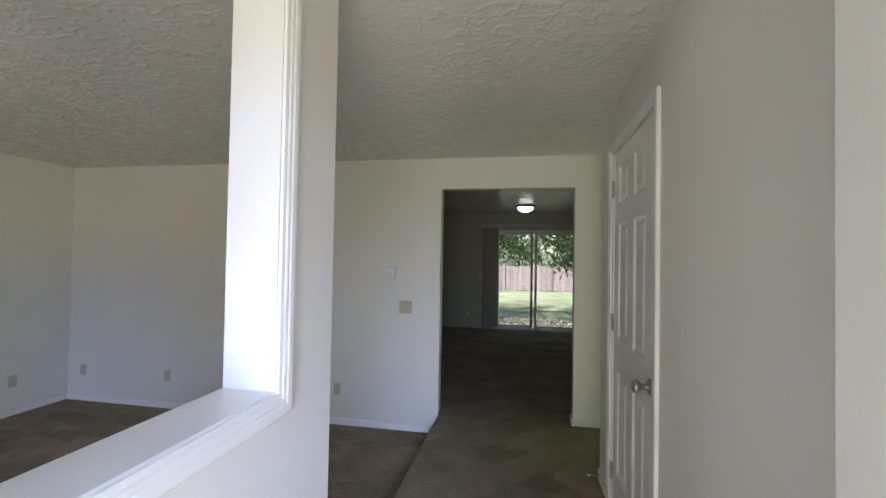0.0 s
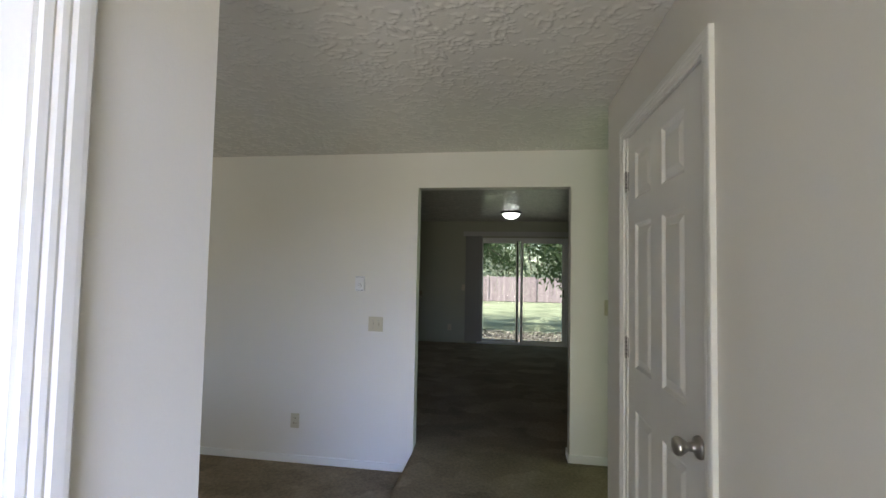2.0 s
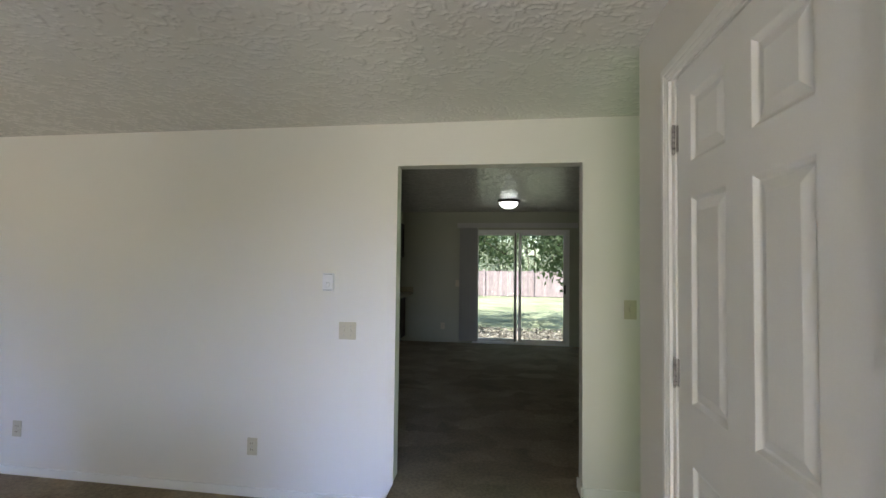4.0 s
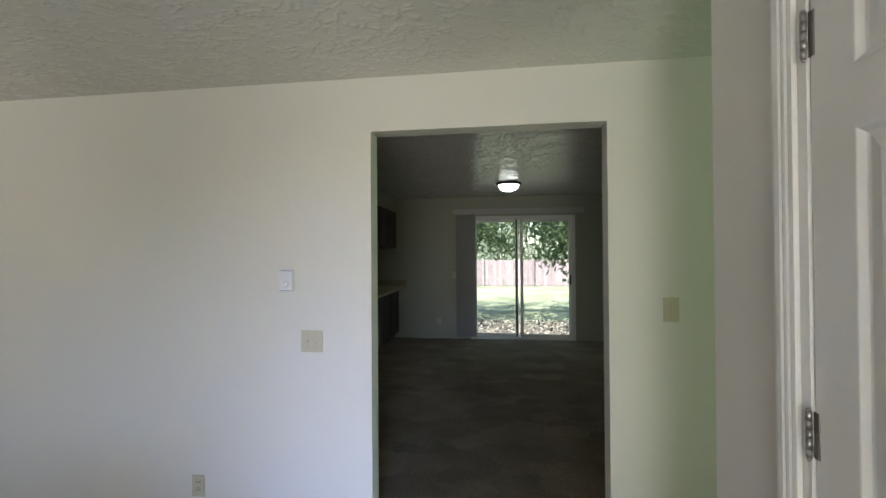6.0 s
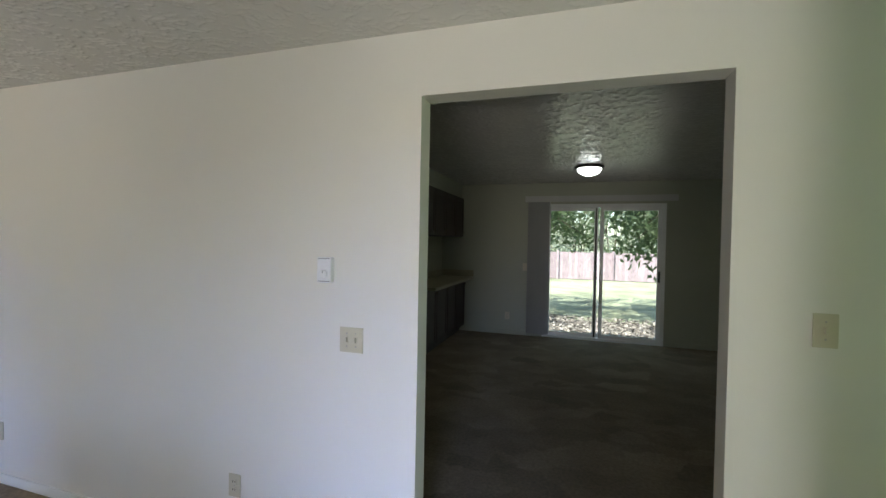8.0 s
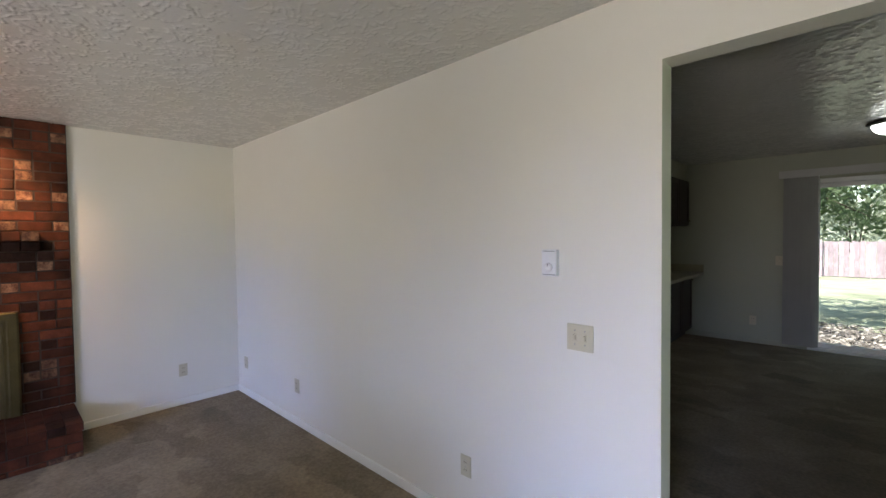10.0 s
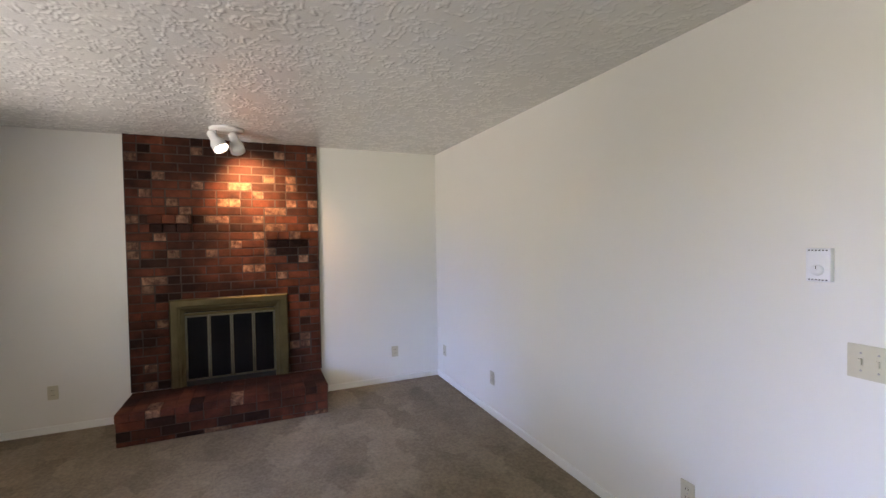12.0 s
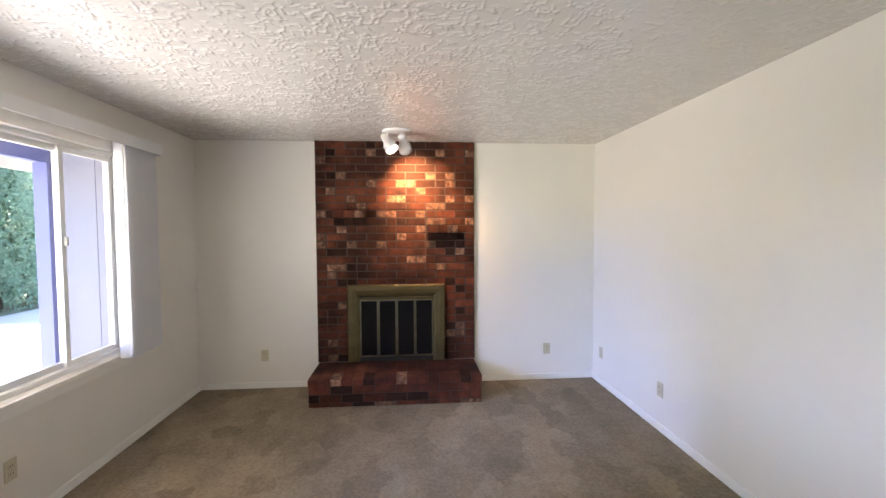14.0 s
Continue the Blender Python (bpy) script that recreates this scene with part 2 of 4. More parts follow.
def lathe(bm, profile, m=Matrix.Identity(4), n=24):
    """A turned solid from (radius, height) pairs about the local z axis."""
    rings = []
    for r, h in profile:
        if r < 1e-5:
            rings.append([bm.verts.new(m @ Vector((0, 0, h)))])
        else:
            rings.append([bm.verts.new(m @ Vector((r * math.cos(2 * math.pi * k / n), r * math.sin(2 * math.pi * k / n), h))) for k in range(n)])
    for a, b in zip(rings, rings[1:]):
        for k in range(n):
            q = [a[k % len(a)], a[(k + 1) % len(a)], b[(k + 1) % len(b)], b[k % len(b)]]
            q = [v for i, v in enumerate(q) if v not in q[:i]]
            if len(q) > 2:
                f = bm.faces.new(q)
                f.smooth = True


def tube(bm, p, q, r0, r1=None, n=10):
    p, q = Vector(p), Vector(q)
    m = Matrix.Translation(p) @ (q - p).to_track_quat("Z", "Y").to_matrix().to_4x4()
    d = (q - p).length
    lathe(bm, [(0, 0), (r0, 0), (r0 if r1 is None else r1, d), (0, d)], m, n)


def finish(name, bm, mat):
    bmesh.ops.recalc_face_normals(bm, faces=bm.faces[:])
    me = bpy.data.meshes.new(name)
    bm.to_mesh(me)
    bm.free()
    if mat:
        me.materials.append(mat)
    return new(name, me)


def part(name, bm, mat, parent, label=""):
    ob = finish(name, bm, mat)
    ob.parent = parent
    return tagged(ob, label) if label else ob


def boxpart(name, b, mat, parent, bevel=0.0, label=""):
    bm = bmesh.new()
    box(bm, *b, bevel=bevel)
    return part(name, bm, mat, parent, label)


def thing(name, m, label, category, group=""):
    ob = new(name)
    ob.empty_display_size = 0.1
    ob.matrix_world = m
    return tagged(ob, label, category, group)


def structure(name, boxes, mat, label, category, bevel=0.0):
    bm = bmesh.new()
    for b in boxes:
        box(bm, *b, bevel=bevel)
    return tagged(finish(name, bm, mat), label, category, kind="structure")


def wall_x(x0, x1, y0, y1, z0, z1, holes=()):
    """Boxes of a wall that runs along x, with (a, b, low, high) openings."""
    out, at = [], x0
    for a, b, lo, hi in sorted(holes):
        out.append((at, a, y0, y1, z0, z1))
        if lo > z0:
            out.append((a, b, y0, y1, z0, lo))
        if hi < z1:
            out.append((a, b, y0, y1, hi, z1))
        at = b
    out.append((at, x1, y0, y1, z0, z1))
    return out


def wall_y(x0, x1, y0, y1, z0, z1, holes=()):
    return [(c, d, a, b, e, f) for a, b, c, d, e, f in wall_x(y0, y1, x0, x1, z0, z1, holes)]


# ---- the large structure ----
WIN = (-3.06, -0.90, 0.535, 2.02)
ENT = (0.27, 1.19, 0.0, 2.06)
DOORWAY = (0.0, 1.188, 0.0, 2.066)
SLIDE = (0.17, 1.86, 0.0, 2.03)
TOP = CEIL + 0.12
structure("wall_north", wall_x(XF - 0.12, 4.2, 0, 0.115, -0.3, TOP, [(DOORWAY[0], DOORWAY[1], -0.02, DOORWAY[3])]), M_WALL,
          "cream painted drywall wall with a wide cased-free doorway", "wall")
structure("wall_west", [(XF - 0.12, XF, YF - 0.15, 0, -0.3, TOP)], M_WALL, "cream painted drywall wall behind the brick fireplace", "wall")
structure("wall_south", wall_x(XF, 4.2, YF - 0.15, YF, -0.3, TOP, [WIN, (ENT[0], ENT[1], -0.02, ENT[3])]), M_WALL,
          "cream painted front wall with a wide window", "wall")
structure("wall_partition", wall_y(0.045, 0.175, YF, -2.652, -0.02, CEIL, [(-3.96, -2.950, 1.106, 2.07)]), M_WALL,
          "cream painted partition with an interior window opening", "wall")
structure("wall_closet", wall_y(XC, XC + 0.12, YF, -0.88, -0.02, CEIL, [(-2.052, -1.216, -0.02, 2.062)]), M_WALL,
          "cream painted closet wall beside the hall", "wall")
structure("wall_closet_end", [(XC + 0.12, 4.2, -1.0, -0.88, -0.02, CEIL)], M_WALL, "cream painted closet return wall", "wall")
structure("wall_closet_back", [(2.0, 2.1, YF, -1.0, -0.02, CEIL)], M_WALL, "plain closet back wall", "wall")
structure("wall_hall_end", wall_y(4.2, 4.3, -1.0, 0.115, -0.02, TOP), M_WALL, "plain hall end wall", "wall")
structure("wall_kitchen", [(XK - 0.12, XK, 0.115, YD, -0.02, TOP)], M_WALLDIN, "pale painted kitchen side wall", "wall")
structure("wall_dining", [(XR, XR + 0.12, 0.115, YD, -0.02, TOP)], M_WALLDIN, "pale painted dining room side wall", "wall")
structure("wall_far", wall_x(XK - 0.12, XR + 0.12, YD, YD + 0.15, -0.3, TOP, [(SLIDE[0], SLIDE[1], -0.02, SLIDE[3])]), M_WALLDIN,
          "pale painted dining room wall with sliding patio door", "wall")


def smooth_noise(u, v, r):
    """Values from 0 to 1 that vary smoothly over unit cells."""
    n = 256
    g = r.random((n, n))
    i, j = np.floor(u).astype(int), np.floor(v).astype(int)
    a, b = u - i, v - j
    a, b = a * a * (3 - 2 * a), b * b * (3 - 2 * b)
    i, j, i1, j1 = i % n, j % n, (i + 1) % n, (j + 1) % n
    return (g[i, j] * (1 - a) + g[i1, j] * a) * (1 - b) + (g[i, j1] * (1 - a) + g[i1, j1] * a) * b


def textured_ceiling(name, x0, x1, y0, y1, step, seed):
    """A ceiling whose underside carries thin plaster ridges, knocked flat on top."""
    r = np.random.default_rng(seed)
    nx, ny = int((x1 - x0) / step) + 1, int((y1 - y0) / step) + 1
    x, y = np.meshgrid(np.linspace(x0, x1, nx), np.linspace(y0, y1, ny), indexing="ij")
    wx, wy = (smooth_noise(x * 14 + 50, y * 14 + 50, r) - 0.5) * 0.05, (smooth_noise(x * 14 + 90, y * 14 + 20, r) - 0.5) * 0.05
    h = np.zeros_like(x)
    for scale, width in ((19.0, 0.056), (31.0, 0.085)):
        f = 0.7 * smooth_noise((x + wx) * scale * 0.85 + 200, (y + wy) * scale * 1.15 + 200, r) + 0.3 * smooth_noise((x + wx) * scale * 2.1 + 99, (y + wy) * scale * 2.1 + 99, r)
        line = np.clip(1 - np.abs(f - 0.5) / width, 0, 1)
        gate = np.clip((smooth_noise(x * scale * 0.7 + 300, y * scale * 0.7 + 300, r) - 0.42) * 6, 0, 1)
        h = np.maximum(h, np.minimum(line * gate * 1.5, 1.0))
    edge = np.clip(np.minimum(np.minimum(x - x0, x1 - x), np.minimum(y - y0, y1 - y)) / 0.02, 0, 1)
    z = CEIL - h * edge * 0.0043
    verts = np.stack([x, y, z], -1).reshape(-1, 3)
    k = np.arange(nx * ny).reshape(nx, ny)
    quads = np.stack([k[:-1, :-1], k[:-1, 1:], k[1:, 1:], k[1:, :-1]], -1).reshape(-1, 4)
    slab = np.array([(a, b, c) for a in (x0, x1) for b in (y0, y1) for c in (CEIL + 0.004, CEIL + 0.1)])
    base = len(verts)
    extra = np.array([(0, 1, 3, 2), (4, 6, 7, 5), (0, 4, 5, 1), (2, 3, 7, 6), (0, 2, 6, 4), (1, 5, 7, 3)]) + base
    verts, quads = np.concatenate([verts, slab]), np.concatenate([quads, extra])
    me = bpy.data.meshes.new(name)
    me.vertices.add(len(verts))
    me.vertices.foreach_set("co", verts.ravel())
    me.loops.add(quads.size)
    me.loops.foreach_set("vertex_index", quads.ravel())
    me.polygons.add(len(quads))
    me.polygons.foreach_set("loop_start", np.arange(len(quads)) * 4)
    me.polygons.foreach_set("use_smooth", np.arange(len(quads)) < len(quads) - 6)
    me.update(calc_edges=True)
    me.validate()
    me.materials.append(M_CEIL)
    tagged(new(name, me), "white stomped plaster ceiling with raised ridges", "ceiling", kind="structure")


textured_ceiling("ceiling_living", XF, 1.9, YF, 0.0, 0.0057, 21)
textured_ceiling("ceiling_dining", XK, XR, 0.115, YD, 0.009, 22)
structure("ceiling_hall", [(1.9, 4.2, YF, 0, CEIL, CEIL + 0.1)], M_CEIL, "white plaster hall ceiling", "ceiling")
# the unseen rear overhang is deepened to dim the dining room
structure("roof", [(XF - 0.6, 4.9, YF - 2.3, YF - 0.15, 2.5, 2.6), (XF - 0.6, 4.9, YF - 0.15, YD + 0.9, TOP + 0.01, TOP + 0.11)], M_SOFFIT,
          "tan boarded eave soffit", "roof")
structure("floor_living", [(XF, 0.0, YF, 0, LIV - 0.1, LIV)], M_CARPET, "taupe brown cut pile carpet", "floor")


def stepped_floor():
    bm = bmesh.new()
    r, prof = 0.03, [(4.2, -0.17), (4.2, 0.0)]
    prof += [(-0.005 + r - r * math.sin(a * math.pi / 16), -r + r * math.cos(a * math.pi / 16)) for a in range(9)]
    prof += [(0.0, LIV + 0.001), (0.0, -0.17)]
    ends = [[bm.verts.new((x, y, z)) for x, z in prof] for y in (YF, 0.0)]
    for i in range(len(prof)):
        j = (i + 1) % len(prof)
        bm.faces.new((ends[0][i], ends[0][j], ends[1][j], ends[1][i]))
    bm.faces.new(ends[0])
    bm.faces.new(ends[1])
    tagged(finish("floor_hall", bm, M_CARPET), "raised hall floor with taupe carpet and a rounded step", "floor", kind="structure")


stepped_floor()
structure("floor_dining", [(XK, XR, 0.115, YD, -0.1, 0.0), (DOORWAY[0], DOORWAY[1], 0.0, 0.115, -0.1, 0.0)], M_CARPET, "taupe carpet in the dining room", "floor")


def baseboard(name, b, mat=M_TRIM, label="low white painted baseboard"):
    structure(name, [b], mat, label, "baseboard", bevel=0.003)


BH = 0.062
baseboard("baseboard_north", (XF + 0.014, -0.005, -0.014, -0.001, LIV, LIV + BH))
baseboard("baseboard_west_1", (XF + 0.001, XF + 0.014, -1.30, -0.001, LIV, LIV + BH))
baseboard("baseboard_west_2", (XF + 0.001, XF + 0.014, YF + 0.012, -2.93, LIV, LIV + BH))
baseboard("baseboard_south", (XF + 0.001, -0.01, YF + 0.001, YF + 0.012, LIV, LIV + BH))
baseboard("baseboard_hall", (1.19, 4.19, -0.012, -0.001, 0.0, BH))
baseboard("baseboard_closet", (XC - 0.012, XC - 0.001, -1.15, -0.875, 0.0, BH))
baseboard("baseboard_closet_2", (XC - 0.012, XC - 0.001, -3.9, -2.105, 0.0, BH))
baseboard("baseboard_jamb", (1.176, 1.187, -0.012, 0.127, 0.0, BH))
# these two take the dimmed wall colour, so shade is in their paint too
baseboard("baseboard_far_1", (XK, 0.165, YD - 0.012, YD - 0.001, 0.0, BH), M_WALLDIN, "low baseboard in the dimmed dining wall colour")
baseboard("baseboard_far_2", (1.87, XR, YD - 0.012, YD - 0.001, 0.0, BH), M_WALLDIN, "low baseboard in the dimmed dining wall colour")


# ---- small wall fittings; local frame: x along the wall, -y out of it ----
FACE = {"n": 0, "w": 90, "s": 180, "e": -90}


def outlet(x, y, z, face):
    t = thing("wall_outlet", pose(x, y, z, 0, 0, FACE[face]), "ivory duplex power outlet on the wall", "outlet", "wall outlets")
    boxpart("plate", (-0.036, 0.036, -0.006, 0.0, -0.058, 0.058), M_IVORY, t, 0.002)
    for dz in (-0.021, 0.021):
        r = boxpart("receptacle", (-0.017, 0.017, -0.009, -0.0055, dz - 0.014, dz + 0.014), M_IVORY, t, 0.0015)
        for dx in (-0.007, 0.007):
            boxpart("slot", (dx - 0.0014, dx + 0.0014, -0.0096, -0.0085, dz - 0.003, dz + 0.007), M_DARK, r)
    bm = bmesh.new()
    lathe(bm, [(0, 0.0085), (0.003, 0.008), (0.0035, 0.005)], pose(0, 0, 0, 90), 10)
    part("screw", bm, M_STEEL, t)
    return t


def switch(x, y, z, face, gangs):
    t = thing("light_switch", pose(x, y, z, 0, 0, FACE[face]),
              "ivory double toggle light switch plate" if gangs == 2 else "ivory single toggle light switch plate", "switch")
    w = 0.036 + 0.0235 * (gangs - 1)
    boxpart("plate", (-w, w, -0.006, 0, -0.058, 0.058), M_IVORY, t, 0.002)
    for g in range(gangs):
        dx = (g - (gangs - 1) / 2) * 0.046
        boxpart("toggle_slot", (dx - 0.008, dx + 0.008, -0.0078, -0.0055, -0.016, 0.016), M_IVORY, t, 0.0005)
        bm = bmesh.new()
        box(bm, dx - 0.005, dx + 0.005, -0.018, -0.007, -0.010, 0.012, 0.002)
        part("toggle", bm, M_IVORY, t)
        for dz in (-0.03, 0.03):
            bm = bmesh.new()
            lathe(bm, [(0, 0.0085), (0.003, 0.008), (0.0035, 0.005)], pose(dx, 0, dz, 90), 10)
            part("screw", bm, M_STEEL, t)
    return t


outlet(-0.987, 0, 0.158, "n")
outlet(-2.866, 0, 0.158, "n")
outlet(-3.921, 0, 0.152, "n")
outlet(XF, -0.517, 0.156, "w")
outlet(XF, -3.477, 0.163, "w")
outlet(-2.05, YF, 0.174, "s")
outlet(-0.36, YD, 0.29, "n")
switch(-0.326, 0, 0.965, "n", 2)
switch(1.47, 0, 1.152, "n", 1)
switch(-0.10, YD, 1.06, "n", 1)


def thermostat(x, z):
    t = thing("thermostat", pose(x, 0, z), "white line-voltage wall thermostat with a round dial", "thermostat")
    boxpart("body", (-0.037, 0.037, -0.028, 0, -0.06, 0.06), M_WHITEPL, t, 0.004)
    bm = bmesh.new()
    lathe(bm, [(0, 0.040), (0.015, 0.040), (0.019, 0.037), (0.020, 0.027)], pose(0, 0, -0.018, 90), 24)
    d = part("dial", bm, M_WHITEPL, t)
    boxpart("pointer", (-0.001, 0.001, -0.0408, -0.0395, -0.014, -0.003), M_DARK, d)
    for s in (-1, 1):
        for k in range(6):
            xx = -0.026 + k * 0.0104
            boxpart("vent_slot", (xx - 0.003, xx + 0.003, -0.0288, -0.0275, s * 0.053 - 0.002, s * 0.053 + 0.002), M_DARK, t)


thermostat(-0.462, 1.287)


# ---- doors ----
def panel_face(bm, w, h, y, cols, rows):
    """The moulded face of a panel door, in the plane y, facing -y."""
    xs = sorted({0, w, *[c for p in cols for c in p]})
    zs = sorted({0, h, *[c for p in rows for c in p]})
    grid = {(x, z): bm.verts.new((x, y, z)) for x in xs for z in zs}
    for x0, x1 in zip(xs, xs[1:]):
        for z0, z1 in zip(zs, zs[1:]):
            ring = [grid[x0, z0], grid[x1, z0], grid[x1, z1], grid[x0, z1]]
            if (x0, x1) in cols and (z0, z1) in rows:
                for inset, dy in ((0.003, 0.0008), (0.013, 0.009), (0.017, 0.0105), (0.020, 0.0105), (0.044, 0.003), (0.048, 0.002)):
                    nxt = [bm.verts.new((a, y + dy, b)) for a, b in ((x0 + inset, z0 + inset), (x1 - inset, z0 + inset), (x1 - inset, z1 - inset), (x0 + inset, z1 - inset))]
                    for k in range(4):
                        bm.faces.new((ring[k], ring[(k + 1) % 4], nxt[(k + 1) % 4], nxt[k]))
                    ring = nxt
            bm.faces.new(ring)
    return grid


def closet_door():
    t = thing("closet_door", pose(XC, -1.252, 0.010, 0, 0, -90), "white six-panel closet door, closed", "door")
    w, h = 0.785, 2.038
    cols = [(0.100, 0.309), (0.425, 0.632)]
    rows = [(0.243, 0.812), (0.992, 1.628), (1.735, 1.95)]
    bm = bmesh.new()
    panel_face(bm, w, h, 0.006, cols, rows)
    box(bm, 0, w, 0.018, 0.041, 0, h)
    for b in ((0, 0.0005, 0.006, 0.018, 0, h), (w - 0.0005, w, 0.006, 0.018, 0, h), (0, w, 0.006, 0.018, h - 0.0005, h), (0, w, 0.006, 0.018, 0, 0.0005)):
        box(bm, *b)
    part("slab", bm, M_TRIM, t)
    for z in (0.22, 1.065, 1.835):
        bm = bmesh.new()
        for k in range(5):
            lathe(bm, [(0, 0), (0.0055, 0), (0.0055, 0.0174), (0, 0.0174)], pose(-0.004, -0.004, z - 0.045 + k * 0.018), 12)
        lathe(bm, [(0, 0), (0.0045, 0), (0.0045, 0.004), (0, 0.006)], pose(-0.004, -0.004, z + 0.045), 10)
        lathe(bm, [(0, 0), (0.0045, 0), (0.003, -0.006), (0, -0.008)], pose(-0.004, -0.004, z - 0.045), 10)
        hg = part("hinge", bm, M_STEEL, t, "satin nickel butt hinge")
        boxpart("hinge_leaf", (-0.002, 0.012, 0.0035, 0.0055, z - 0.044, z + 0.044), M_STEEL, hg)
    bm = bmesh.new()
    lathe(bm, [(0.033, -0.006), (0.033, 0.0), (0.028, 0.006), (0.014, 0.009), (0.0125, 0.028), (0.020, 0.038), (0.0275, 0.050), (0.0275, 0.058), (0.022, 0.066), (0.008, 0.069), (0, 0.069)],
          pose(w - 0.055, 0.0, 0.906, 90), 28)
    part("knob", bm, M_STEEL, t, "round satin nickel door knob")
    boxpart("strike_plate", (w + 0.0005, w + 0.012, -0.0005, 0.004, 0.87, 0.93), M_STEEL, t, 0.001)


closet_door()


def casing_profile(bm, path, closed=False, width=0.057, out=0.017):
    """A colonial casing: path gives (a, b) corners in the wall plane and the outward diagonal of each."""
    prof = [(0, 0), (0, 0.62), (0.16, 0.70), (0.22, 0.63), (0.30, 0.82), (0.42, 0.88), (0.50, 0.79), (0.58, 0.97), (0.82, 1.0), (0.94, 0.97), (1, 0.85), (1, 0)]
    rings = []
    for (a, b), (da, db) in path:
        rings.append([bm.verts.new((a + da * width * u, -out * v, b + db * width * u)) for u, v in prof])
    for r0, r1 in zip(rings, rings[1:] + (rings[:1] if closed else [])):
        for k in range(len(prof) - 1):
            bm.faces.new((r0[k], r0[k + 1], r1[k + 1], r1[k]))
    if not closed:
        bm.faces.new(rings[0])
        bm.faces.new(rings[-1])


def casing(name, m, path, closed, label):
    bm = bmesh.new()
    casing_profile(bm, path, closed)
    ob = finish(name, bm, M_TRIM)
    ob.matrix_world = m
    return tagged(ob, label, "trim", kind="structure")


casing("trim_closet_door", pose(XC, -1.252, 0, 0, 0, -90),
       [((-0.029, 0.0), (-1, 0)), ((-0.029, 2.055), (-1, 1)), ((0.795, 2.055), (1, 1)), ((0.795, 0.0), (1, 0))], False,
       "white moulded door casing")
structure("jamb_closet_door", [(XC + 0.001, XC + 0.12, -1.247, -1.216, 0, 2.062), (XC + 0.001, XC + 0.12, -2.052, -2.040, 0, 2.062), (XC + 0.001, XC + 0.12, -2.040, -1.247, 2.052, 2.062)], M_TRIM,
          "white painted door jamb", "trim")
casing("trim_partition", pose(0.175, -3.96, 1.106, 0, 0, 90),
       [((0, 0), (-1, -1)), ((1.010, 0), (1, -1)), ((1.010, 0.964), (1, 1)), ((0, 0.964), (-1, 1))], True,
       "white moulded casing round the interior opening")
structure("sill_partition", [(0.043, 0.178, -3.96, -2.950, 1.106, 1.112), (0.043, 0.178, -2.956, -2.950, 1.112, 2.07)], M_TRIM, "white painted opening liner", "trim")


def entrance_door():
    t = thing("entrance_door", pose(1.19, YF + 0.01, 0.012, 0, 0, 90), "white painted entrance door standing open", "door")
    bm = bmesh.new()
    box(bm, 0.0, 0.880, 0.008, 0.052, 0, 2.03, 0.002)
    part("slab", bm, M_TRIM, t)
    for z in (0.2, 1.0, 1.82):
        bm = bmesh.new()
        lathe(bm, [(0, 0), (0.006, 0), (0.006, 0.09), (0, 0.09)], pose(-0.004, 0.004, z), 12)
        part("hinge", bm, M_STEEL, t)


entrance_door()


def door_stop():
    t = thing("door_stop", pose(XC - 0.012, -0.93, 0.035), "small spring door stop on the baseboard", "door stop")
    bm = bmesh.new()
    lathe(bm, [(0, 0), (0.010, 0), (0.010, 0.004), (0.004, 0.006)] + [(0.0035 + 0.0012 * (k % 2), 0.008 + k * 0.002) for k in range(26)], pose(0, 0, 0, 0, -90), 12)
    part("spring", bm, M_STEEL, t)
    bm = bmesh.new()
    lathe(bm, [(0, 0.058), (0.006, 0.058), (0.007, 0.070), (0, 0.072)], pose(0, 0, 0, 0, -90), 12)
    part("tip", bm, M_WHITEPL, t, "white rubber tip")


door_stop()


# ---- fireplace ----
HX = -3.555          # front of the hearth
HTOP = 0.082
BY0, BY1 = -2.935, -1.308
BFACE = XF + 0.035   # face of the brick panel
COURSE = (CEIL - HTOP) / 29
BLEN = (BY1 - BY0) / 8


def brick_mesh(name, l, d, h, r):
    """A brick with a rubbed arris and slightly uneven corners; its face looks along +x from x = 0."""
    ring = lambda x, e, w: [(x + r.uniform(-w, w), sy * (l / 2 - e) + r.uniform(-w, w), sz * (h / 2 - e) + r.uniform(-w, w)) for sy, sz in ((-1, -1), (1, -1), (1, 1), (-1, 1))]
    vs = ring(-d, 0, 0) + ring(-0.005, 0, 0.0006) + ring(-0.0012, 0.0018, 0.0008) + ring(0, 0.006, 0.0006)
    fs = [(3, 2, 1, 0), (12, 13, 14, 15)]
    for k in (0, 4, 8):
        fs += [(k + i, k + (i + 1) % 4, k + 4 + (i + 1) % 4, k + 4 + i) for i in range(4)]
    me = bpy.data.meshes.new(name)
    me.from_pydata(vs, [], fs)
    return me


def bricks_of(kinds):
    store = {}

    def lay(parent, x, y, z, l, d, h, kind, turn=0.0):
        key = (round(l, 3), round(d, 3), round(h, 3), kind, rng.randrange(4))
        if key not in store:
            store[key] = brick_mesh("brick", l, d, h, rng)
            store[key].materials.append(kinds[kind])
        ob = new("brick", store[key])
        ob.parent = parent
        ob.matrix_basis = pose(x, y, z, 0, 0, turn)
        return ob
    return lay


lay = bricks_of({"r": M_BRICK, "d": M_BRICKDK, "l": M_BRICKLT})
rng = random.Random(5)


def brick_kind(dark=0.13, light=0.11):
    u = rng.random()
    return "d" if u < dark else "l" if u < dark + light else "r"


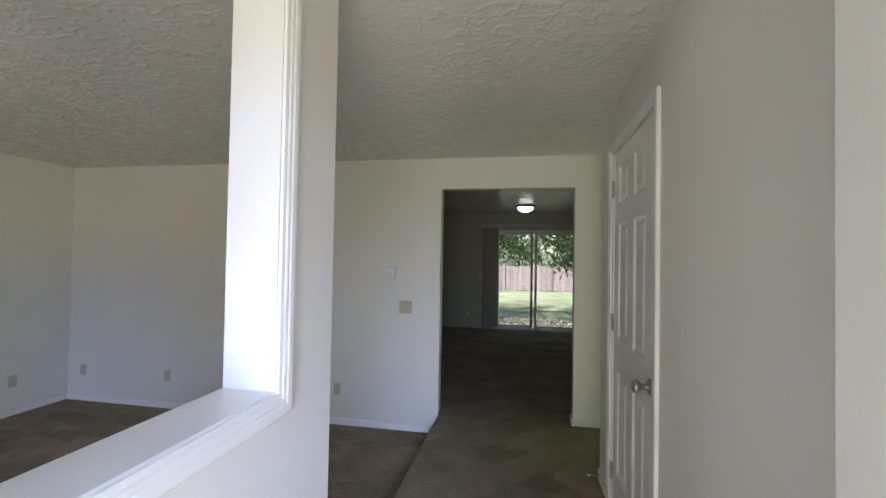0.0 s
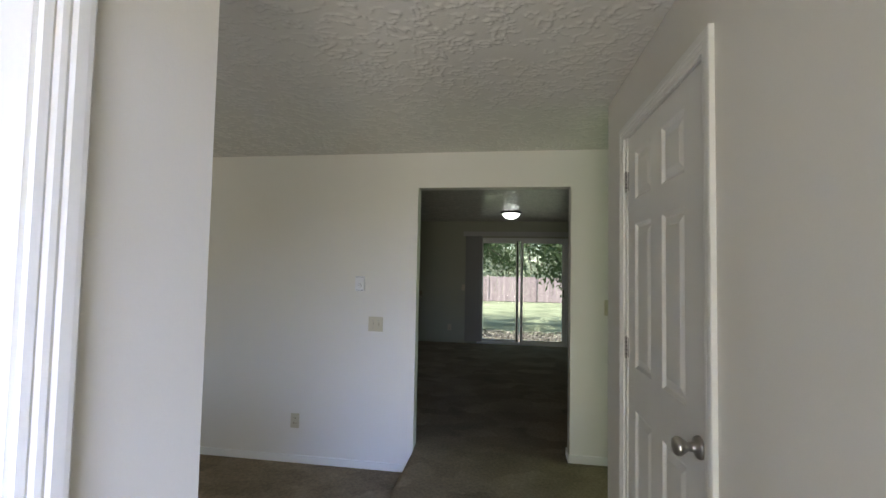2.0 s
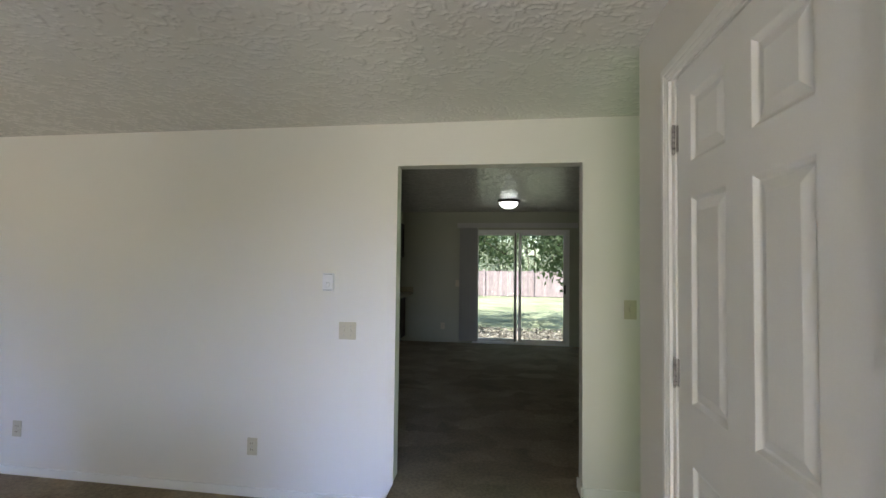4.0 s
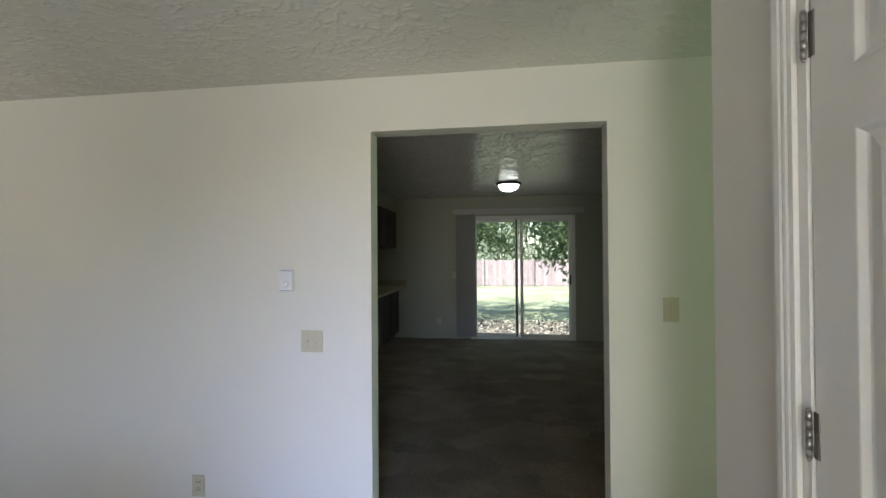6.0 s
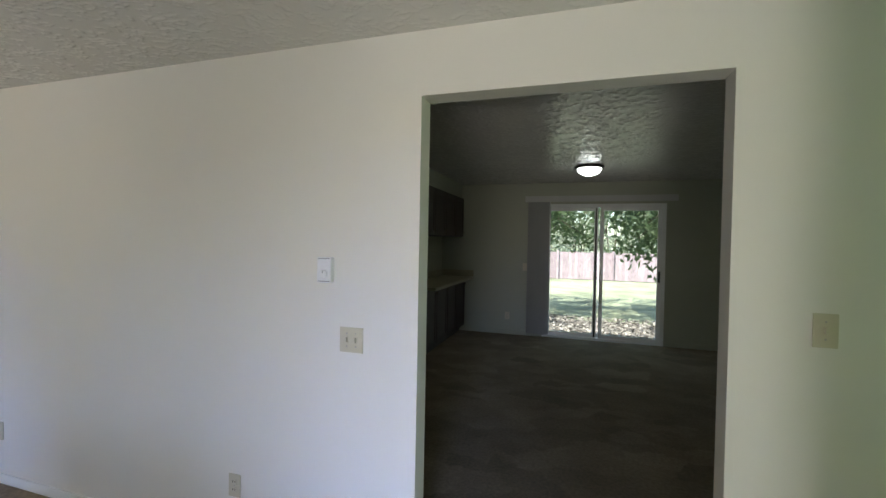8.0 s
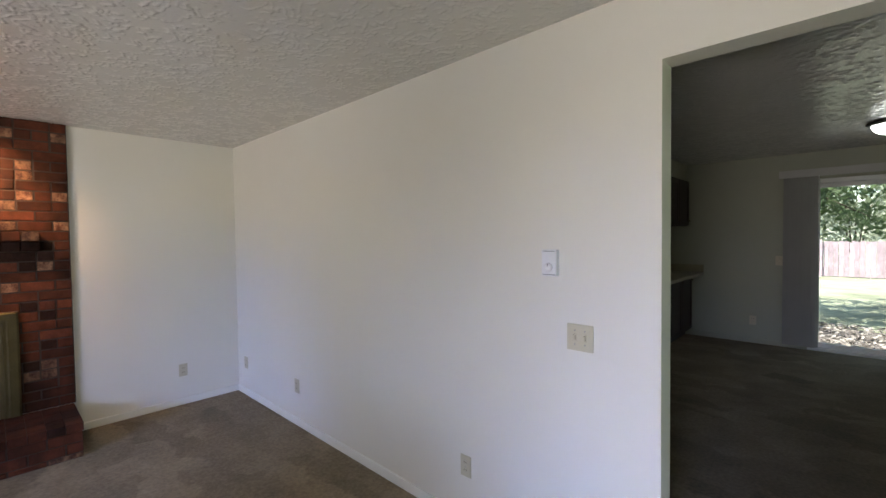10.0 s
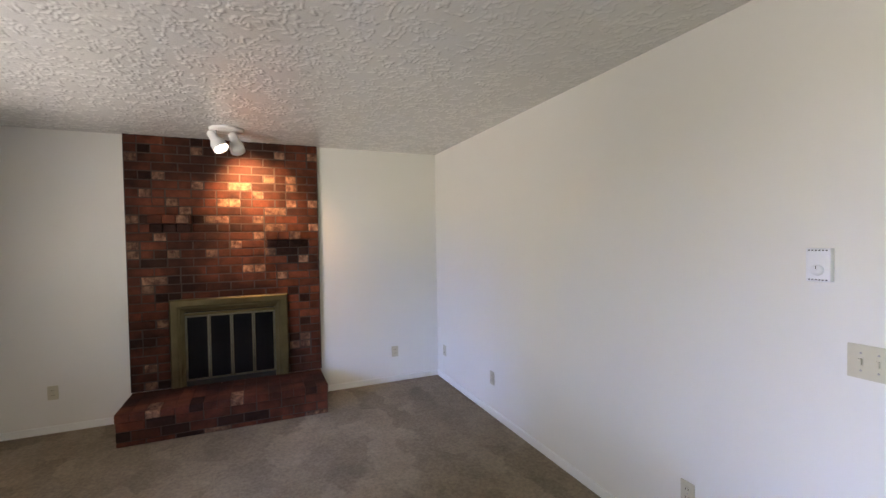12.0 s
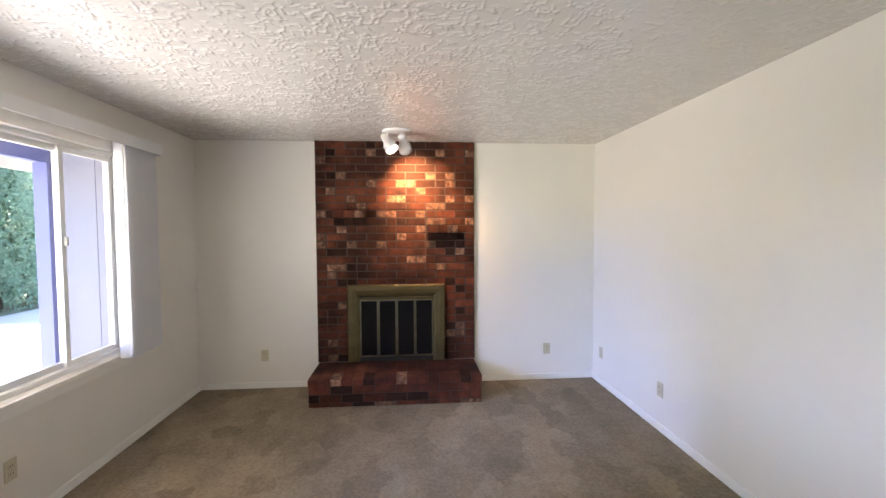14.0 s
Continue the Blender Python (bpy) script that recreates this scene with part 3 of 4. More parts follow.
# half bricks of the panel from the top course down: r red, l limed, d burnt and, below the ledges, painted shadow
FACE_PATTERN = """
rrrrrdrrrrrrrrrr rdrrrldrrrrrlrrl lrrrrrrrrrrrrrrr rrrrrrrrrrrrrrrr rdlrrrrrrrrlrlrr rrrrrlrrllrrrlrr
rlrrrrrrrrlrrrrr rrrlrrrllrrrrlrl rrrrlrrrrrrllrrr ldrrrdllrrlrrrrr rrrddrrrdrrllrrl rrlrrrrrrrlrrrrr
lrrrrrrrlrrddddr lrrlrrlrrrrldddr rddrrrrrrrrrrdlr rrrrrrrrrllrrrrr rlldrrrrrrrrlrrr rlrrrrrrrrrrrrrr
rrddrrrrrrrrrdrr rrrrrrrrrrrrrrdr rrrrrrrrrrrrrrrr rrlrrrrrrrrrrrrr rrrrrrrrrrrrrrdr drrrrrrrrrrrrrrr
rrrrrrrrrrrrrdlr rrrrrrrrrrrrrllr rlrrrrrrrrrrrrrr rrrrrrrrrrrrrrrr rldrrrrrrrrrrrrr
""".split()


def fireplace():
    t = thing("brick_fireplace", Matrix.Identity(4), "red brick fireplace panel with scattered burnt and limed bricks and painted ledge shadows", "fireplace")
    oy0, oy1, oz = -2.55, -1.70, 0.80
    for b in wall_y(XF, BFACE - 0.006, BY0, BY1, HTOP, CEIL, [(oy0, oy1, HTOP, oz)]):
        boxpart("mortar_backing", b, M_MORTAR, t)
    g, half = 0.010, BLEN / 2
    for c, course in enumerate(FACE_PATTERN):
        z = CEIL - (c + 0.5) * COURSE
        k = 0
        while k < 16:
            n = 1 if (k == 0 and c % 2 == 0) or k == 15 else 2
            # a stretcher, or two half bricks where they differ in colour
            runs = [(k, k + n, course[k])] if len(set(course[k:k + n])) == 1 else [(k, k + 1, course[k]), (k + 1, k + 2, course[k + 1])]
            k += n
            for i, j, kind in runs:
                a, b = BY0 + i * half, BY0 + j * half
                if z < oz + 0.02:
                    if a >= oy0 - 0.02 and b <= oy1 + 0.02:
                        continue
                    if a < oy0 < b:
                        b = oy0
                    if a < oy1 < b:
                        a = oy1
                if b - a > 0.03:
                    slack = rng.uniform(-0.003, 0.003)
                    lay(t, BFACE + rng.uniform(-0.0025, 0.0025), (a + b) / 2 + slack, z, b - a - g, 0.05, COURSE - g, kind)
    for y0, y1, row, ends in ((-2.752, -2.436, 9, "rrl"), (-1.807, -1.492, 11, "rrl")):
        z0 = CEIL - (row + 1) * COURSE
        for k in range(3):
            a = y0 + k * (y1 - y0) / 3
            b = a + (y1 - y0) / 3
            lay(t, BFACE + 0.105, (a + b) / 2, z0 + COURSE / 2, b - a - 0.006, 0.11, COURSE - 0.006, ends[k])
            # added dark course, painting the soot and shade below each ledge
            lay(t, BFACE + 0.05, (a + b) / 2, z0 - COURSE / 2, b - a - 0.006, 0.055, COURSE - 0.006, "d")


fireplace()


def hearth():
    t = thing("brick_hearth", Matrix.Identity(4), "raised red brick hearth in front of the fireplace", "hearth")
    y0, y1 = BY0 + 0.015, BY1 - 0.015
    bm = bmesh.new()
    box(bm, XF + 0.013, HX - 0.008, y0 + 0.008, y1 - 0.008, LIV, HTOP - 0.012)
    part("core", bm, M_MORTAR, t)
    g, n = 0.010, 8
    ch = (HTOP - 0.062 - LIV) / 2.5
    w = (y1 - y0) / n
    rows = [(LIV, ch * 0.5), (LIV + ch * 0.5, ch), (LIV + ch * 1.5, ch)]
    for r, (z, h) in enumerate(rows):
        y = y0 - (w / 2 if r % 2 else 0)
        while y < y1 - 0.01:
            a, b = max(y, y0), min(y + w, y1)
            y += w
            if b - a > 0.03:
                lay(t, HX, (a + b) / 2, z + h / 2, b - a - g, 0.06, h - g * 0.7, brick_kind(0.26, 0.06))
        for k in range(2):
            d = (HX - XF - 0.06) / 2
            for yy, turn in ((y1, 90), (y0, -90)):
                lay(t, HX - 0.06 - (k + 0.5) * d, yy, z + h / 2, d - g, 0.06, h - g * 0.7, brick_kind(), turn)
    # flat cap bricks, three deep, nearly flush with the front
    front = "rrlrrdrrlrrrrrdr"
    w = (y1 - y0 + 0.006) / len(front)
    depth = (HX + 0.004 - BFACE) / 3
    for k in range(3):
        for j, kind in enumerate(front):
            a = y0 - 0.003 + j * w
            lay(t, HX + 0.004 - k * depth, a + w / 2, HTOP - 0.031, w - 0.004, depth - 0.004, 0.062, kind if k == 0 else "r")


hearth()


def fireplace_insert():
    t = thing("fireplace_screen", pose(BFACE, -2.125, HTOP + 0.002, 0, 0, 90), "antique brass fireplace door frame with four smoked glass doors", "fireplace screen")
    w, h = 0.50, 0.797
    bm = bmesh.new()
    ring = None
    for inset, out in ((0, 0.0), (0, 0.030), (0.012, 0.042), (0.060, 0.042), (0.070, 0.034), (0.085, 0.034), (0.092, 0.026), (0.118, 0.020), (0.122, -0.01)):
        nxt = [bm.verts.new(p) for p in ((-w + inset, -out, 0), (-w + inset, -out, h - inset), (w - inset, -out, h - inset), (w - inset, -out, 0))]
        if ring:
            for k in range(3):
                bm.faces.new((ring[k], ring[k + 1], nxt[k + 1], nxt[k]))
        ring = nxt
    part("frame", bm, M_BRASS, t)
    boxpart("hood", (-w + 0.12, w - 0.12, -0.052, -0.012, h - 0.150, h - 0.126), M_BRASS, t, 0.003)
    boxpart("bottom_rail", (-w + 0.122, w - 0.122, -0.026, 0.0, 0, 0.045), M_BLACKMET, t, 0.003)
    boxpart("firebox", (-w + 0.122, w - 0.122, 0.0, 0.01, 0, h - 0.12), M_DARK, t)
    gw = (2 * w - 0.244) / 4
    for k in range(4):
        a = -w + 0.122 + k * gw
        b, lo, hi = a + gw, 0.048, h - 0.155
        bm = bmesh.new()
        s = 0.014
        for q in ((a + 0.002, a + s, lo, hi), (b - s, b - 0.002, lo, hi), (a + s, b - s, lo, lo + s), (a + s, b - s, hi - s, hi)):
            box(bm, q[0], q[1], -0.022, -0.004, q[2], q[3], 0.0015)
        d = part("glass_door", bm, M_BRASSDK, t, "narrow brass-framed glass door")
        boxpart("pane", (a + s, b - s, -0.012, -0.008, lo + s, hi - s), M_SMOKED, d)
    for dx in (-0.014, 0.014):
        bm = bmesh.new()
        tube(bm, (dx, -0.022, 0.075), (dx, -0.045, 0.075), 0.004)
        lathe(bm, [(0, 0), (0.009, 0.003), (0.010, 0.010), (0, 0.014)], pose(dx, -0.043, 0.075, 90), 12)
        part("handle", bm, M_BRASS, t)


fireplace_insert()


def ceiling_spots():
    t = thing("ceiling_spotlight", pose(-3.63, -2.095, CEIL), "white twin spotlight on the ceiling with glowing lamps", "spotlight")
    bm = bmesh.new()
    lathe(bm, [(0, -0.030), (0.03, -0.030), (0.122, -0.022), (0.134, -0.012), (0.134, 0.0)], n=36)
    part("base", bm, M_WHITEMET, t)
    heads = [((0.03, -0.075, -0.03), Vector((0.36, 0.46, -0.81))), ((0.0, 0.035, -0.03), Vector((-0.50, 0.13, -0.42)))]
    for p, d in heads:
        d = d.normalized()
        p = Vector(p)
        side = Vector((0, -1 if p.y < 0 else 1, 0)) * 0.02
        q = p + side + Vector((0, 0, -0.055))
        bm = bmesh.new()
        tube(bm, p + Vector((0, 0, 0.012)), q, 0.008)
        part("arm", bm, M_WHITEMET, t)
        m = Matrix.Translation(q) @ d.to_track_quat("Z", "Y").to_matrix().to_4x4()
        bm = bmesh.new()
        lathe(bm, [(0, -0.060), (0.028, -0.057), (0.035, -0.045), (0.036, 0.02), (0.058, 0.060), (0.060, 0.125), (0.056, 0.125), (0.054, 0.066), (0.033, 0.035)], m, 28)
        hd = part("head", bm, M_WHITEMET, t, "white flared spotlight head")
        bm = bmesh.new()
        lathe(bm, [(0.054, 0.106), (0.050, 0.114), (0.030, 0.120), (0, 0.122)], m, 24)
        part("bulb", bm, M_BULB, hd, "glowing reflector bulb")
        b = Matrix.Translation((-3.63, -2.095, CEIL)) @ m @ Matrix.Translation((0, 0, 0.14))
        lamp("spot_beam", "SPOT", b @ pose(0, 0, 0, 180), 27 if p.y > 0 else 1.2, (1.0, 0.56, 0.25), radius=0.04, spot=(100, 1.0))


ceiling_spots()


# ---- front window ----
def front_window():
    x0, x1, z0, z1 = WIN
    t = thing("window_1", pose((x0 + x1) / 2, YF - 0.08, z0, 0, 0, 0), "white vinyl sliding window with a deep sill", "window")
    tagged(t, kind="structure")
    w, h = (x1 - x0) / 2, z1 - z0
    bm = bmesh.new()
    f = 0.032
    for b in ((-w, -w + f, 0, h), (w - f, w, 0, h), (-w + f, w - f, 0, f), (-w + f, w - f, h - f, h)):
        box(bm, b[0], b[1], -0.04, 0.03, b[2], b[3], 0.003)
    part("window_frame", bm, M_VINYL, t)
    mid = -2.57 - (x0 + x1) / 2
    for a, b, y in ((-w + f, mid + 0.03, 0.005), (mid - 0.02, w - f, -0.022)):
        bm = bmesh.new()
        s = 0.038
        for q in ((a, a + s, f, h - f), (b - s, b, f, h - f), (a + s, b - s, f, f + s), (a + s, b - s, h - f - s, h - f)):
            box(bm, q[0], q[1], y - 0.012, y + 0.012, q[2], q[3], 0.003)
        sash = part("sash", bm, M_VINYL, t)
        bm = bmesh.new()
        box(bm, a + s, b - s, y - 0.002, y + 0.002, f + s, h - f - s)
        p = part("pane", bm, M_GLASS, sash)
        p.visible_shadow = False
    boxpart("latch", (mid - 0.005, mid + 0.015, 0.017, 0.035, h * 0.55, h * 0.55 + 0.06), M_VINYL, t, 0.003)
    boxpart("window_sill", (-w - 0.03, w + 0.03, 0.03, 0.098, -0.035, -0.002), M_TRIM, t, 0.006)
    boxpart("apron", (-w - 0.01, w + 0.01, 0.081, 0.094, -0.085, -0.036), M_TRIM, t, 0.003)


front_window()


def vertical_blind(m, width, drop, vanes, mat, label, stack, turn=88, depth=0.095):
    """Local frame: x along the wall from the stacked end, -y out of it, z = 0 at the headrail's top."""
    t = thing("vertical_blind", m, label, "blind")
    boxpart("valance", (0, width, -depth - 0.03, -depth - 0.024, -0.088, 0), M_VINYL if mat is M_VANE else M_WALLTRIM, t, 0.002)
    boxpart("valance_return", (0, 0.006, -depth - 0.024, 0, -0.085, 0), mat, t)
    boxpart("headrail", (0.01, width - 0.01, -depth + 0.01, -depth + 0.05, -0.06, -0.015), M_VINYL, t, 0.002)
    for k in range(vanes):
        x = 0.075 + stack * k / (vanes - 1)
        bm = bmesh.new()
        a = radians(turn + 3 * math.sin(k * 2.3))
        c, s, yc = math.cos(a) * 0.044, math.sin(a) * 0.044, -depth + 0.03
        n = 5
        pts = []
        for i in range(n):
            u = i / (n - 1) * 2 - 1
            bow = 0.005 * (1 - u * u)
            pts.append((x + c * u + bow * math.sin(a), yc + s * u - bow * math.cos(a)))
        rows = [[bm.verts.new((px + o, py, z)) for px, py in pts] for z in (-0.06, -drop) for o in (0, 0.0012)]
        for p, q in ((0, 2), (1, 3), (0, 1), (2, 3)):
            for i in range(n - 1):
                bm.faces.new((rows[p][i], rows[p][i + 1], rows[q][i + 1], rows[q][i]))
        for i in (0, n - 1):
            bm.faces.new((rows[0][i], rows[1][i], rows[3][i], rows[2][i]))
        part("vane", bm, mat, t)
    bm = bmesh.new()
    tube(bm, (0.075 + stack + 0.03, -depth - 0.012, -0.06), (0.075 + stack + 0.035, -depth - 0.012, -drop * 0.55), 0.004)
    part("wand", bm, M_VINYL, t)
    return t


vertical_blind(pose(-3.36, YF, 2.145, 0, 0, 180) @ Matrix.Diagonal((-1, 1, 1, 1)), 2.70, 1.630, 24, M_VANE, "white vertical blind drawn to one side of the window", 0.37)
vertical_blind(pose(-0.10, YD, 2.14), 2.08, 2.09, 11, M_VANEGREY, "grey vertical blind drawn open beside the patio door", 0.26, turn=42)


# ---- dining room and kitchen ----
def patio_door():
    x0, x1, z0, z1 = SLIDE
    t = thing("door_2", pose((x0 + x1) / 2, YD + 0.07, 0.0), "white framed sliding glass patio door", "patio door")
    tagged(t, kind="structure")
    w, h, f = (x1 - x0) / 2, z1, 0.05
    bm = bmesh.new()
    for b in ((-w, -w + f, 0, h), (w - f, w, 0, h), (-w + f, w - f, 0, 0.035), (-w + f, w - f, h - f, h)):
        box(bm, b[0], b[1], -0.06, 0.05, b[2], b[3], 0.003)
    part("door_frame", bm, M_VINYL, t)
    mid = 0.955 - (x0 + x1) / 2
    for a, b, y, mat in ((-w + f, mid + 0.0, 0.022, M_BRONZE), (mid + 0.03, w - f, -0.022, M_VINYL)):
        bm = bmesh.new()
        s = 0.05
        for q in ((a, a + s, 0.035, h - f), (b - s, b, 0.035, h - f), (a + s, b - s, 0.035, 0.035 + s), (a + s, b - s, h - f - s, h - f)):
            box(bm, q[0], q[1], y - 0.015, y + 0.015, q[2], q[3], 0.003)
        leaf = part("door_panel", bm, M_VINYL, t)
        bm = bmesh.new()
        box(bm, a + s, b - s, y - 0.003, y + 0.003, 0.035 + s, h - f - s)
        p = part("pane", bm, M_GLASSGREEN, leaf)
        p.visible_shadow = False
    # strip added over the stile; its dark colour paints the backlit shade
    boxpart("stile_shade", (mid - 0.040, mid - 0.014, -0.004, 0.006, 0.04, h - f - 0.005), M_BRONZE, t, 0.002, "dark strip standing for the backlit stile")
    boxpart("handle", (w - f - 0.045, w - f - 0.015, -0.070, -0.037, 0.90, 1.06), M_BLACKMET, t, 0.006)


patio_door()


def dome_lamp():
    t = thing("ceiling_lamp", pose(0.78, 3.53, CEIL), "lit opal glass dome ceiling lamp with dark bronze rim", "ceiling lamp")
    bm = bmesh.new()
    lathe(bm, [(0, -0.004), (0.15, -0.004), (0.165, -0.012), (0.168, -0.024), (0.155, -0.034), (0.138, -0.038), (0.130, -0.034)], n=40)
    part("rim", bm, M_BRONZE, t, "dark bronze rim")
    bm = bmesh.new()
    lathe(bm, [(0.136, -0.036), (0.132, -0.055), (0.115, -0.082), (0.085, -0.103), (0.045, -0.116), (0, -0.120)], n=40)
    part("shade", bm, M_DOME, t, "glowing opal glass dome")


dome_lamp()


def cabinet(name, label, x0, x1, y0, y1, z0, z1, doors, kick=0.0):
    t = thing(name, pose(x0, y0, z0), label, "cabinet", "kitchen cabinets")
    w, d, h = x1 - x0, y1 - y0, z1 - z0
    bm = bmesh.new()
    box(bm, 0, w - 0.02, 0, d, kick, h)
    if kick:
        box(bm, 0, w - 0.08, 0, d, 0, kick)
    part("body", bm, M_CABINET, t)
    s = d / doors
    for k in range(doors):
        a, b = k * s + 0.006, (k + 1) * s - 0.006
        lo, hi = kick + 0.01, h - 0.01
        bm = bmesh.new()
        box(bm, w - 0.019, w - 0.004, a, b, lo, hi, 0.002)
        for q in ((a, b, lo, lo + 0.06), (a, b, hi - 0.06, hi), (a, a + 0.06, lo + 0.06, hi - 0.06), (b - 0.06, b, lo + 0.06, hi - 0.06)):
            box(bm, w - 0.0045, w + 0.002, q[0], q[1], q[2], q[3], 0.0015)
        dr = part("door", bm, M_CABINET, t)
        bm = bmesh.new()
        z = lo + 0.06 if not kick else hi - 0.06
        lathe(bm, [(0, 0), (0.006, 0), (0.006, 0.01), (0.014, 0.02), (0, 0.026)], pose(w, b - 0.03, z, 0, 90), 12)
        part("knob", bm, M_BRASS, dr)


for k in range(2):
    cabinet("upper_cabinet", "dark wood upper kitchen cabinet on the wall", XK, -1.09, 3.0 + k * 0.96, 3.0 + k * 0.96 + 0.95, 1.51, 2.13, 2)
    cabinet("base_cabinet", "dark wood base kitchen cabinet under the counter", XK, -1.05, 3.0 + k * 0.96, 3.0 + k * 0.96 + 0.95, 0.0, 0.84, 2, 0.09)
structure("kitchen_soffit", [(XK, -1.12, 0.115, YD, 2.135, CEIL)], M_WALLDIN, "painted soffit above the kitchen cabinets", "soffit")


def counter():
    t = thing("kitchen_counter", pose(XK, 3.0, 0.842), "olive laminate kitchen counter with backsplash", "counter")
    bm = bmesh.new()
    box(bm, 0, 0.54, 0, YD - 3.0, 0, 0.038, 0.008)
    part("worktop", bm, M_COUNTER, t)
    boxpart("backsplash", (0.02, 0.54, YD - 3.02, YD - 3.0, 0.039, 0.14), M_COUNTER, t, 0.003)
    boxpart("backsplash", (0, 0.018, 0, YD - 3.021, 0.039, 0.14), M_COUNTER, t, 0.003)


counter()


# ---- outdoors ----
def sheet(name, x0, x1, y0, y1, z, mat, label, category, thick=0.05):
    return structure(name, [(x0, x1, y0, y1, z - thick, z)], mat, label, category)


sheet("ground", -600, 600, -600, 600, GROUND, M_GRASS, "mown lawn grass running out to the distance", "lawn", 0.5)
sheet("mulch_bed", -6, 9, YD + 0.15, 8.7, GROUND + 0.012, M_MULCH, "dry bark mulch bed beside the house", "mulch")
sheet("driveway", -30, 14, -10.6, YF - 0.15, GROUND + 0.012, M_CONCRETE, "sunlit pale concrete driveway", "driveway")
structure("footing", [(XK - 0.12, XR + 0.12, YD + 0.02, YD + 0.15, GROUND, -0.3), (XF - 0.12, 4.2, YF - 0.15, YF, GROUND, -0.3)], M_CONCRETE,
          "concrete house footing", "footing")


def leaf_cloud(name, mat, parent, centres, per, spread, size, seed, label=""):
    r = np.random.default_rng(seed)
    c = np.repeat(np.array(centres), per, axis=0)
    n = len(c)
    c = c + r.normal(0, 1, (n, 3)) * np.array(spread)
    a = r.normal(0, 1, (n, 3))
    a /= np.linalg.norm(a, axis=1)[:, None]
    b = np.cross(a, r.normal(0, 1, (n, 3)))
    b /= np.linalg.norm(b, axis=1)[:, None]
    up = np.cross(a, b)
    L = r.uniform(0.7, 1.3, (n, 1)) * size
    verts = np.stack([c - a * L, c + b * L * 0.45 + up * L * 0.15, c + a * L, c - b * L * 0.45 + up * L * 0.15], axis=1).reshape(-1, 3)
    k = np.arange(n) * 4
    faces = np.concatenate([np.stack([k, k + 1, k + 2], 1), np.stack([k, k + 2, k + 3], 1)])
    me = bpy.data.meshes.new(name)
    me.from_pydata(verts.tolist(), [], faces.tolist())
    me.materials.append(mat)
    ob = new(name, me)
    ob.parent = parent
    return tagged(ob, label) if label else ob


def tree(x, y, height, spread, base, clumps, per, leaf, seed, label, boughs=()):
    t = thing("tree", pose(x, y, GROUND), label, "tree", "garden trees")
    r = random.Random(seed)
    bm = bmesh.new()
    at = Vector((0, 0, -0.05))
    for k in range(6):
        nx = at + Vector((r.uniform(-0.12, 0.12), r.uniform(-0.12, 0.12), height * 0.11))
        tube(bm, at, nx, 0.17 - k * 0.018, 0.17 - (k + 1) * 0.018, 12)
        at = nx
    part("trunk", bm, M_BARK, t)
    tips = []
    for k in range(16):
        a = k * 2.4 + r.uniform(-0.3, 0.3)
        p = Vector((0, 0, height * r.uniform(0.25, 0.62)))
        reach = spread * r.uniform(0.5, 0.95)
        q = p + Vector((math.cos(a) * reach * 0.5, math.sin(a) * reach * 0.5, height * r.uniform(0.05, 0.2)))
        e = q + Vector((math.cos(a) * reach * 0.5, math.sin(a) * reach * 0.5, -height * r.uniform(-0.12, 0.16)))
        bm = bmesh.new()
        tube(bm, p, q, 0.06, 0.035, 8)
        tube(bm, q, e, 0.035, 0.010, 8)
        part("limb", bm, M_BARK, t)
        tips += [q, (q + e) / 2, e]
    cs = []
    while len(cs) < clumps:
        p = r.choice(tips) + Vector((r.gauss(0, spread * 0.16), r.gauss(0, spread * 0.16), r.gauss(0, height * 0.09)))
        if p.y + y > 6.7 and p.z > base + 0.25 * math.sin(p.x * 2.1) + 0.2 * math.sin(p.y * 1.7 + p.x):
            cs.append(tuple(p))
    for bx, by, bz in boughs:
        e = Vector((bx - x, by - y, bz - GROUND))
        p, q = Vector((0, 0, height * 0.42)), Vector((e.x * 0.55, e.y * 0.55, height * 0.52))
        bm = bmesh.new()
        tube(bm, p, q, 0.05, 0.028, 8)
        tube(bm, q, e, 0.028, 0.006, 8)
        part("limb", bm, M_BARK, t)
        for k in range(11):
            u = 0.25 + 0.8 * k / 10
            c = q.lerp(e, u) + Vector((r.gauss(0, 0.16), r.gauss(0, 0.16), r.gauss(-0.05, 0.12)))
            cs += [tuple(c)] if c.y + y > 6.5 else []
    for k in range(10):
        p = r.choice(tips[1:])
        drop = Vector((p.x + r.gauss(0, 0.5), p.y + r.gauss(0, 0.5), base + r.uniform(-0.35, 0.5)))
        if drop.y + y > 6.7:
            cs.append(tuple(drop))
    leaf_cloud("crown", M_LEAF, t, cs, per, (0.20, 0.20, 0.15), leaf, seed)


tree(4.2, 8.8, 5.6, 4.3, 2.1, 430, 21, 0.085, 3, "leafy green shade tree with low hanging branches",
     ((1.9, 8.2, 1.75), (2.3, 9.2, 1.45), (1.3, 10.0, 2.2), (2.6, 7.8, 2.0), (1.7, 9.0, 2.3), (2.2, 10.6, 1.9), (2.5, 8.6, 1.2), (1.9, 9.6, 1.4), (2.9, 9.2, 1.2), (2.2, 8.0, 1.7), (2.7, 10.2, 1.5),
      (1.2, 9.0, 4.3), (0.9, 10.4, 4.1), (1.8, 11.2, 4.2), (2.4, 10.0, 4.4)))
